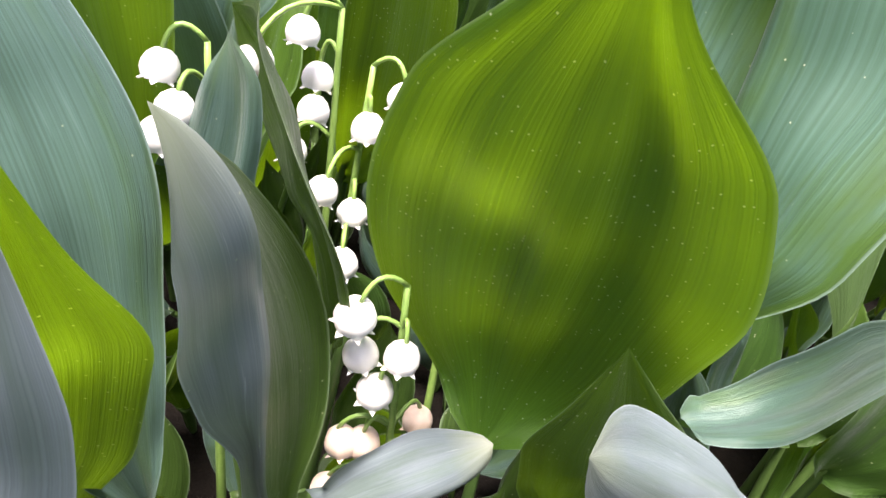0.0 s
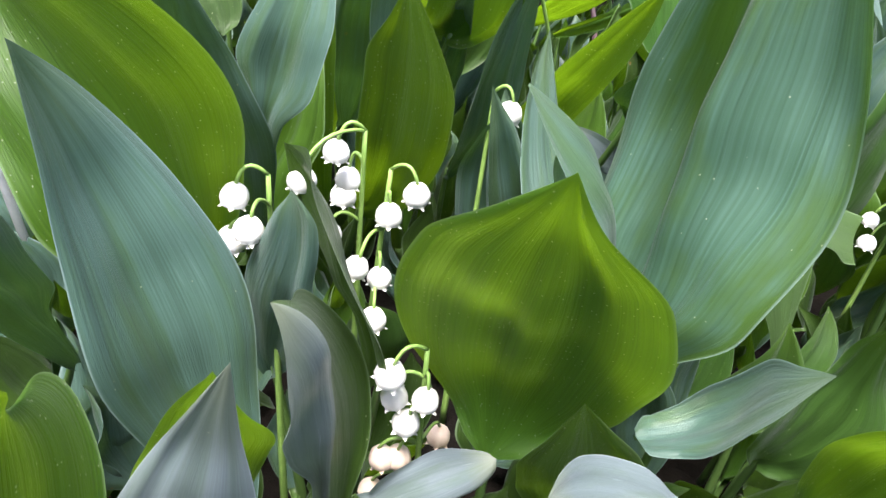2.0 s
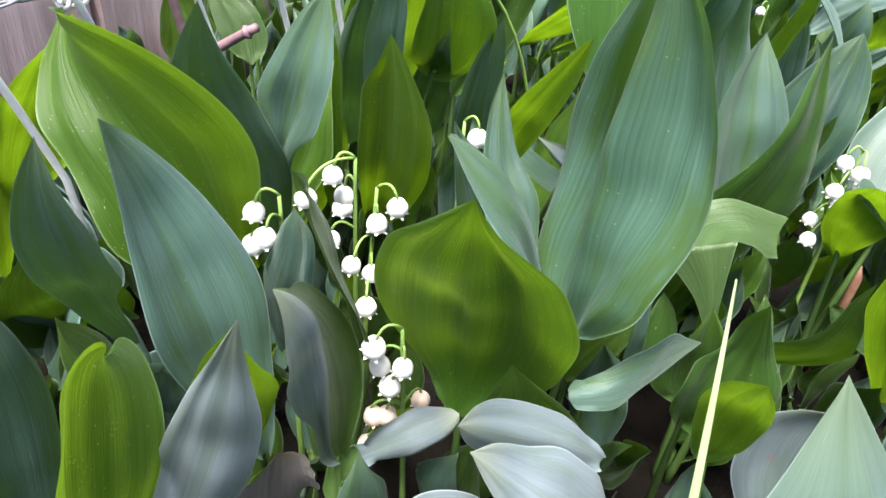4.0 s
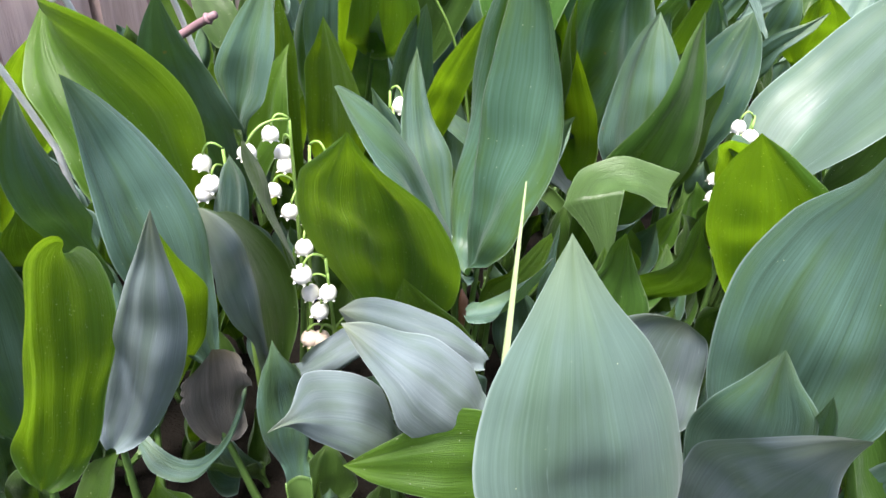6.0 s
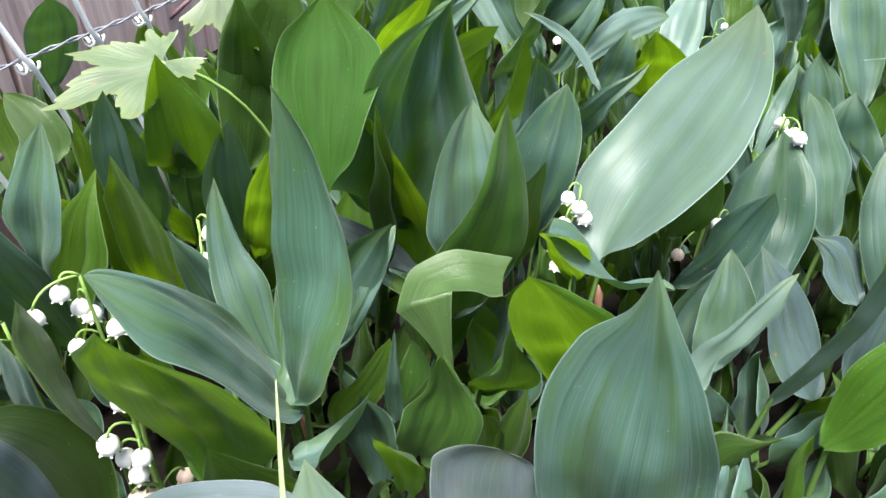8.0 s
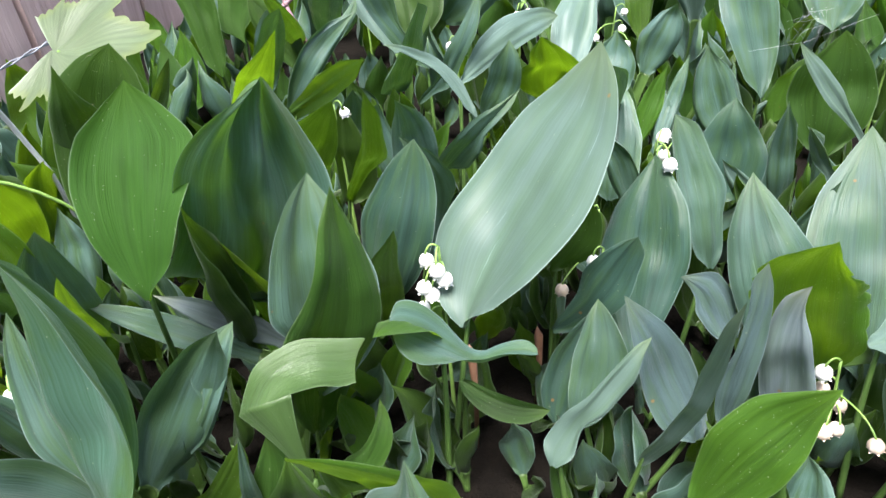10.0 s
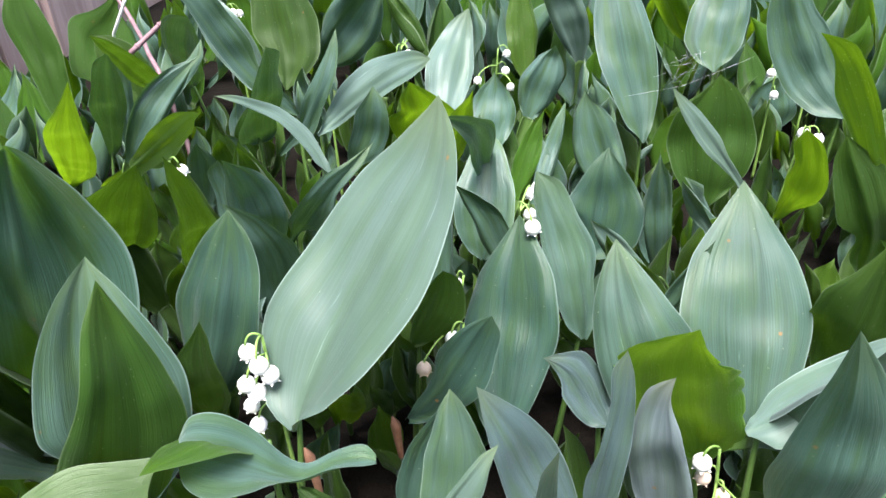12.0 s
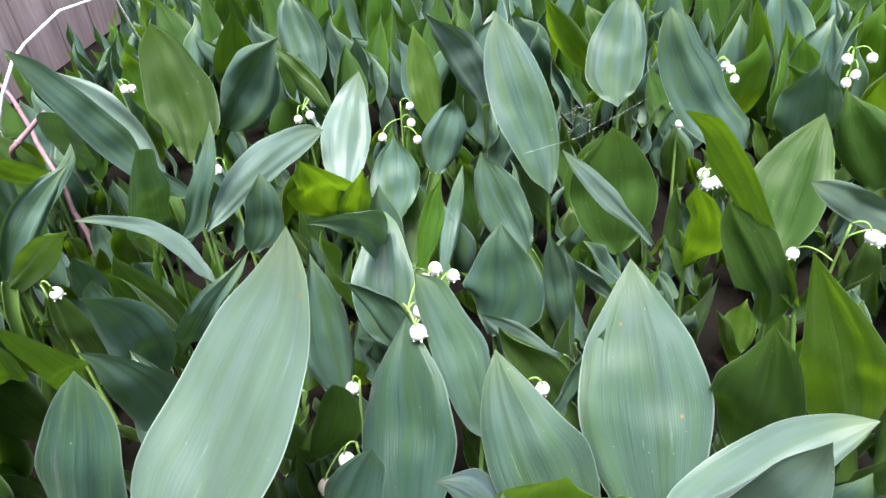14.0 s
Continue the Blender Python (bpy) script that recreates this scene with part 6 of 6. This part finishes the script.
twig([(-0.25, 0.72, 0.06), (-0.13, 0.80, 0.16), (-0.03, 0.88, 0.26)], 0.003, "slanting grey-pink branch across the boards")

# pale lobed leaves that lean over the bed
LOBED = leaf_material("lobed_leaf", (0.066, 0.098, 0.046), (0.088, 0.125, 0.062), (0.10, 0.16, 0.04), 0.2, 0.5, 0.4, 0.02)
LOBES = ((0, 1.0, 0.8), (0.85, 0.88, 0.7), (-0.85, 0.88, 0.7), (1.7, 0.55, 0.5), (-1.7, 0.55, 0.5))


def lobed_sprig(apex, root, foot, broad):
    """A stalk with one lobed leaf, from root to apex."""
    apex, root, foot = Vector(apex), Vector(root), Vector(foot)
    sprig = new("maple_seedling")
    sprig.matrix_basis = pose(*foot)
    tagged(sprig, "pale yellow-green lobed leaf on a thin stalk over the bed", "plant")
    axis = apex - root
    wide = axis.cross(Vector((0.1, 0.45, -1))).normalized()
    lift = wide.cross(axis).normalized()
    along_axis, size = axis.normalized(), axis.length
    bm = bmesh.new()
    uvl = bm.loops.layers.uv.new("UVMap")
    rows = []
    for k in range(91):
        a = -2.25 + 4.5 * k / 90
        reach = 0.42
        for at, length, spread in LOBES:
            d = abs(a - at) / spread
            if d < 1:
                reach = max(reach, length * (1 - 0.72 * d ** 0.9))
        reach *= 1 + 0.05 * math.sin(k * 2.1) + 0.03 * math.sin(k * 0.7)
        row = []
        for i in range(9):
            q = i / 8 * reach
            fold = -0.10 * q * q + 0.03 * q * math.cos(a * 6.6) + 0.02 * math.sin(9 * q + a)
            p = root + (along_axis * (math.cos(a) * q) + wide * (math.sin(a) * q * broad) + lift * fold) * size
            row.append((bm.verts.new(p), (a + 2.25) / 4.5, i / 8))
        rows.append(row)
    for r0, r1 in zip(rows, rows[1:]):
        for j in range(8):
            quad = (r0[j], r0[j + 1], r1[j + 1], r1[j])
            f = bm.faces.new([q[0] for q in quad])
            for loop, q in zip(f.loops, quad):
                loop[uvl].uv = q[1:]
    bmesh.ops.remove_doubles(bm, verts=[r[0][0] for r in rows], dist=1e-6)
    part("leaf", bm, LOBED, sprig, "pale yellow-green lobed leaf")
    bm = bmesh.new()
    tube(bm, curve(foot, foot + Vector((0.01, 0.005, root.z * 0.85)), root + axis * 0.05, 14), 0.0008, 6)
    part("stalk", bm, STALK, sprig)


lobed_sprig((-0.062, 0.164, 0.180), (-0.024, 0.196, 0.192), (0.02, 0.23, 0), 0.8)
lobed_sprig((0.018, 0.332, 0.190), (-0.046, 0.338, 0.187), (-0.05, 0.35, 0), 1.25)

# a torn cobweb between two leaves
SILK = plain("silk", (0.6, 0.6, 0.6), (0.75, 0.75, 0.75), 300, 0.4)
web = new("cobweb")
web.matrix_basis = pose(0.413, 0.412, 0.139)
tagged(web, "thin torn cobweb spun between leaf tips", "cobweb")
bm = bmesh.new()
wr = random.Random(3)
for k in range(18):
    a, r = wr.uniform(0, 6.28), wr.uniform(0.006, 0.02)
    p = Vector((0.413 + wr.uniform(-0.012, 0.012), 0.412 + wr.uniform(-0.004, 0.004), 0.139 + wr.uniform(-0.009, 0.009)))
    q = p + Vector((math.cos(a) * r, wr.uniform(-0.004, 0.004), math.sin(a) * r * 0.7))
    tube(bm, [p, (p + q) / 2 - Vector((0, 0, 0.0006)), q], 0.00004, 4)
tube(bm, [(0.375, 0.41, 0.124), (0.413, 0.411, 0.127), (0.47, 0.43, 0.135)], 0.00005, 4)
part("threads", bm, SILK, web)

# a dry grass blade that leans through the leaves
grass = new("grass_blade")
grass.matrix_basis = pose(0.070, -0.035, 0)
tagged(grass, "single straw-pale grass blade standing among the leaves", "grass")
bm = bmesh.new()
pts = curve(Vector((0.070, -0.035, 0.0)), Vector((0.067, -0.012, 0.10)), Vector((0.064, 0.025, 0.178)), 20)
for sgn in (-1, 1):
    prev = None
    for i, p in enumerate(pts):
        w = 0.0012 * (1 - (i / 20) ** 3) + 0.0002
        a, b = bm.verts.new(p), bm.verts.new(p + Vector((sgn * w, -0.0006, 0.0002)))
        if prev:
            bm.faces.new((prev[0], prev[1], b, a) if sgn > 0 else (prev[1], prev[0], a, b))
        prev = (a, b)
bmesh.ops.remove_doubles(bm, verts=bm.verts, dist=1e-6)
part("blade", bm, STRAW, grass)

# reddish withered sheaths at the leaf bases
BRACT = plain("withered_sheath", (0.16, 0.075, 0.045), (0.28, 0.15, 0.09), 200, 0.6)
for x, y, z in ((0.040, 0.112, 0.068), (0.206, 0.222, 0.058), (0.170, 0.196, 0.075)):
    thing = new("withered_sheath")
    thing.matrix_basis = pose(x, y, 0)
    tagged(thing, "small withered reddish-brown sheath at a leaf base", "sheath")
    bm = bmesh.new()
    tube(bm, [(x, y + 0.002, 0.0), (x + 0.001, y, z * 0.6), (x, y - 0.001, z), (x - 0.001, y - 0.002, z + 0.007)], [0.0012, 0.0014, 0.0024, 0.0004], 8)
    part("scale", bm, BRACT, thing)

# ---- the rest of the bed ----
rnd = random.Random(11)
KINDS = [BACKLIT, GLAUCOUS, GLAUCOUS, DEEP, DEEP, DEEP, GLAUCOUS]
protos = []
for i in range(14):
    s = shoot(0, 0)
    s.matrix_basis = Matrix()
    for k in range(2 + (i % 3 == 0)):
        a = rnd.uniform(-0.5, 0.5) + math.pi * k + (0.8 if k == 2 else 0)
        h = rnd.uniform(0.11, 0.15)
        lean = rnd.uniform(0.015, 0.065)
        base = Vector((math.cos(a) * 0.008, math.sin(a) * 0.008, 0.03))
        tip = Vector((math.cos(a) * lean, math.sin(a) * lean + rnd.uniform(-0.015, 0.015), h))
        leaf(s, rnd.choice(KINDS), base, tip, rnd.uniform(0.038, 0.060), (-math.cos(a), -math.sin(a), 0.25), cup=rnd.uniform(0.2, 0.9), bow=rnd.uniform(-0.16, 0.03), side=rnd.uniform(-0.08, 0.08), wave=rnd.uniform(0.04, 0.12), m=rnd.uniform(0.4, 0.5), rows=18, half=5)
    protos.append(s)
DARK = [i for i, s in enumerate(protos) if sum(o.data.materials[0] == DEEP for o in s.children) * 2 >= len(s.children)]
WAXY = [i for i in range(14) if i not in DARK] or [0]


def edge_x(py):
    return -0.147 + 0.29 * (py - 0.17)


spots = []
y = -0.05
while y < 1.5:
    x = -0.44
    step = 0.046 if y < 0.62 else 0.052
    while x < 1.4:
        px, py = x + rnd.uniform(-0.016, 0.016), y + rnd.uniform(-0.016, 0.016)
        x += step
        inside = -0.13 + 0.1 * py < px < 0.6 and py < 0.62
        edge = edge_x(py)
        if px < edge - 0.11 or (py < 0.0 and -0.08 < px < 0.16) or px > 0.62 + 0.55 * py or px < -0.42:
            continue
        if any(abs(px - fx) < 0.026 and -0.085 < py - fy < 0.02 for fx, fy in FLOWERS):
            continue
        near = any(abs(px - b.x) < 0.026 and -0.02 < py - b.y < 0.05 for b in BLADES)
        spots.append((px, py, rnd.uniform(0.42, 0.54) if near else rnd.uniform(0.7, 0.9) if px < edge + 0.05 and py > 0.3 else rnd.uniform(0.55, 0.82) if inside or px < edge + 0.02 else rnd.uniform(0.8, 1.15)))
    y += step
far = []
for px, py, k in spots:
    m = pose(px, py, ground_z(px, py), rnd.uniform(-8, 8), rnd.uniform(-8, 8), rnd.uniform(0, 360)) @ Matrix.Scale(k, 4)
    src = protos[rnd.randrange(14)] if px > edge_x(py) + 0.08 else protos[rnd.choice(WAXY)]
    if py < 0.56 and px < 0.55:
        copy_thing(src, m).matrix_basis = m
    else:
        far += [(o.data, m) for o in src.children_recursive]


def joined(name, pieces, text):
    """Many leaves as one mesh."""
    co, faces, uvs, mats, base = [], [], [], [], 0
    slots = [BACKLIT, GLAUCOUS, DEEP, PETIOLE]
    for me, m in pieces:
        n = len(me.vertices)
        a = np.empty(n * 3, dtype=np.float32)
        me.vertices.foreach_get("co", a)
        mm = np.array(m)
        co.append(a.reshape(-1, 3) @ mm[:3, :3].T + mm[:3, 3])
        layer = me.uv_layers[0].data
        u = np.empty(len(layer) * 2, dtype=np.float32)
        layer.foreach_get("uv", u)
        uvs.append(u)
        for p in me.polygons:
            faces.append([v + base for v in p.vertices])
            mats.append(slots.index(me.materials[0]))
        base += n
    me = bpy.data.meshes.new(name)
    me.from_pydata(np.concatenate(co).tolist(), [], faces)
    me.uv_layers.new(name="UVMap").data.foreach_set("uv", np.concatenate(uvs))
    for s in slots:
        me.materials.append(s)
    me.polygons.foreach_set("material_index", mats)
    me.polygons.foreach_set("use_smooth", [True] * len(faces))
    return tagged(new(name, me), text, "plants", kind="stuff")


# added filler: small dark leaves that turn the gaps over the soil dark
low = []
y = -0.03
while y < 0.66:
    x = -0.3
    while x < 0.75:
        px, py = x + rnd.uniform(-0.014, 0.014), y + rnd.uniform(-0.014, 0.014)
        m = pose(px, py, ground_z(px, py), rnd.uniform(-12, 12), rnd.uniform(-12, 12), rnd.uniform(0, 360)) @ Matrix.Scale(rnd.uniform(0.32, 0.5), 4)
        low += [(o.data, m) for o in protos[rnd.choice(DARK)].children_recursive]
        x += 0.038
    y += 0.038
joined("undergrowth_leaves", low, "low dark green filler leaves added to darken the gaps over the soil")
joined("far_lily_leaves", far, "dense far stand of green lily of the valley leaves")
for s in protos:
    for o in (*s.children_recursive, s):
        bpy.data.objects.remove(o)
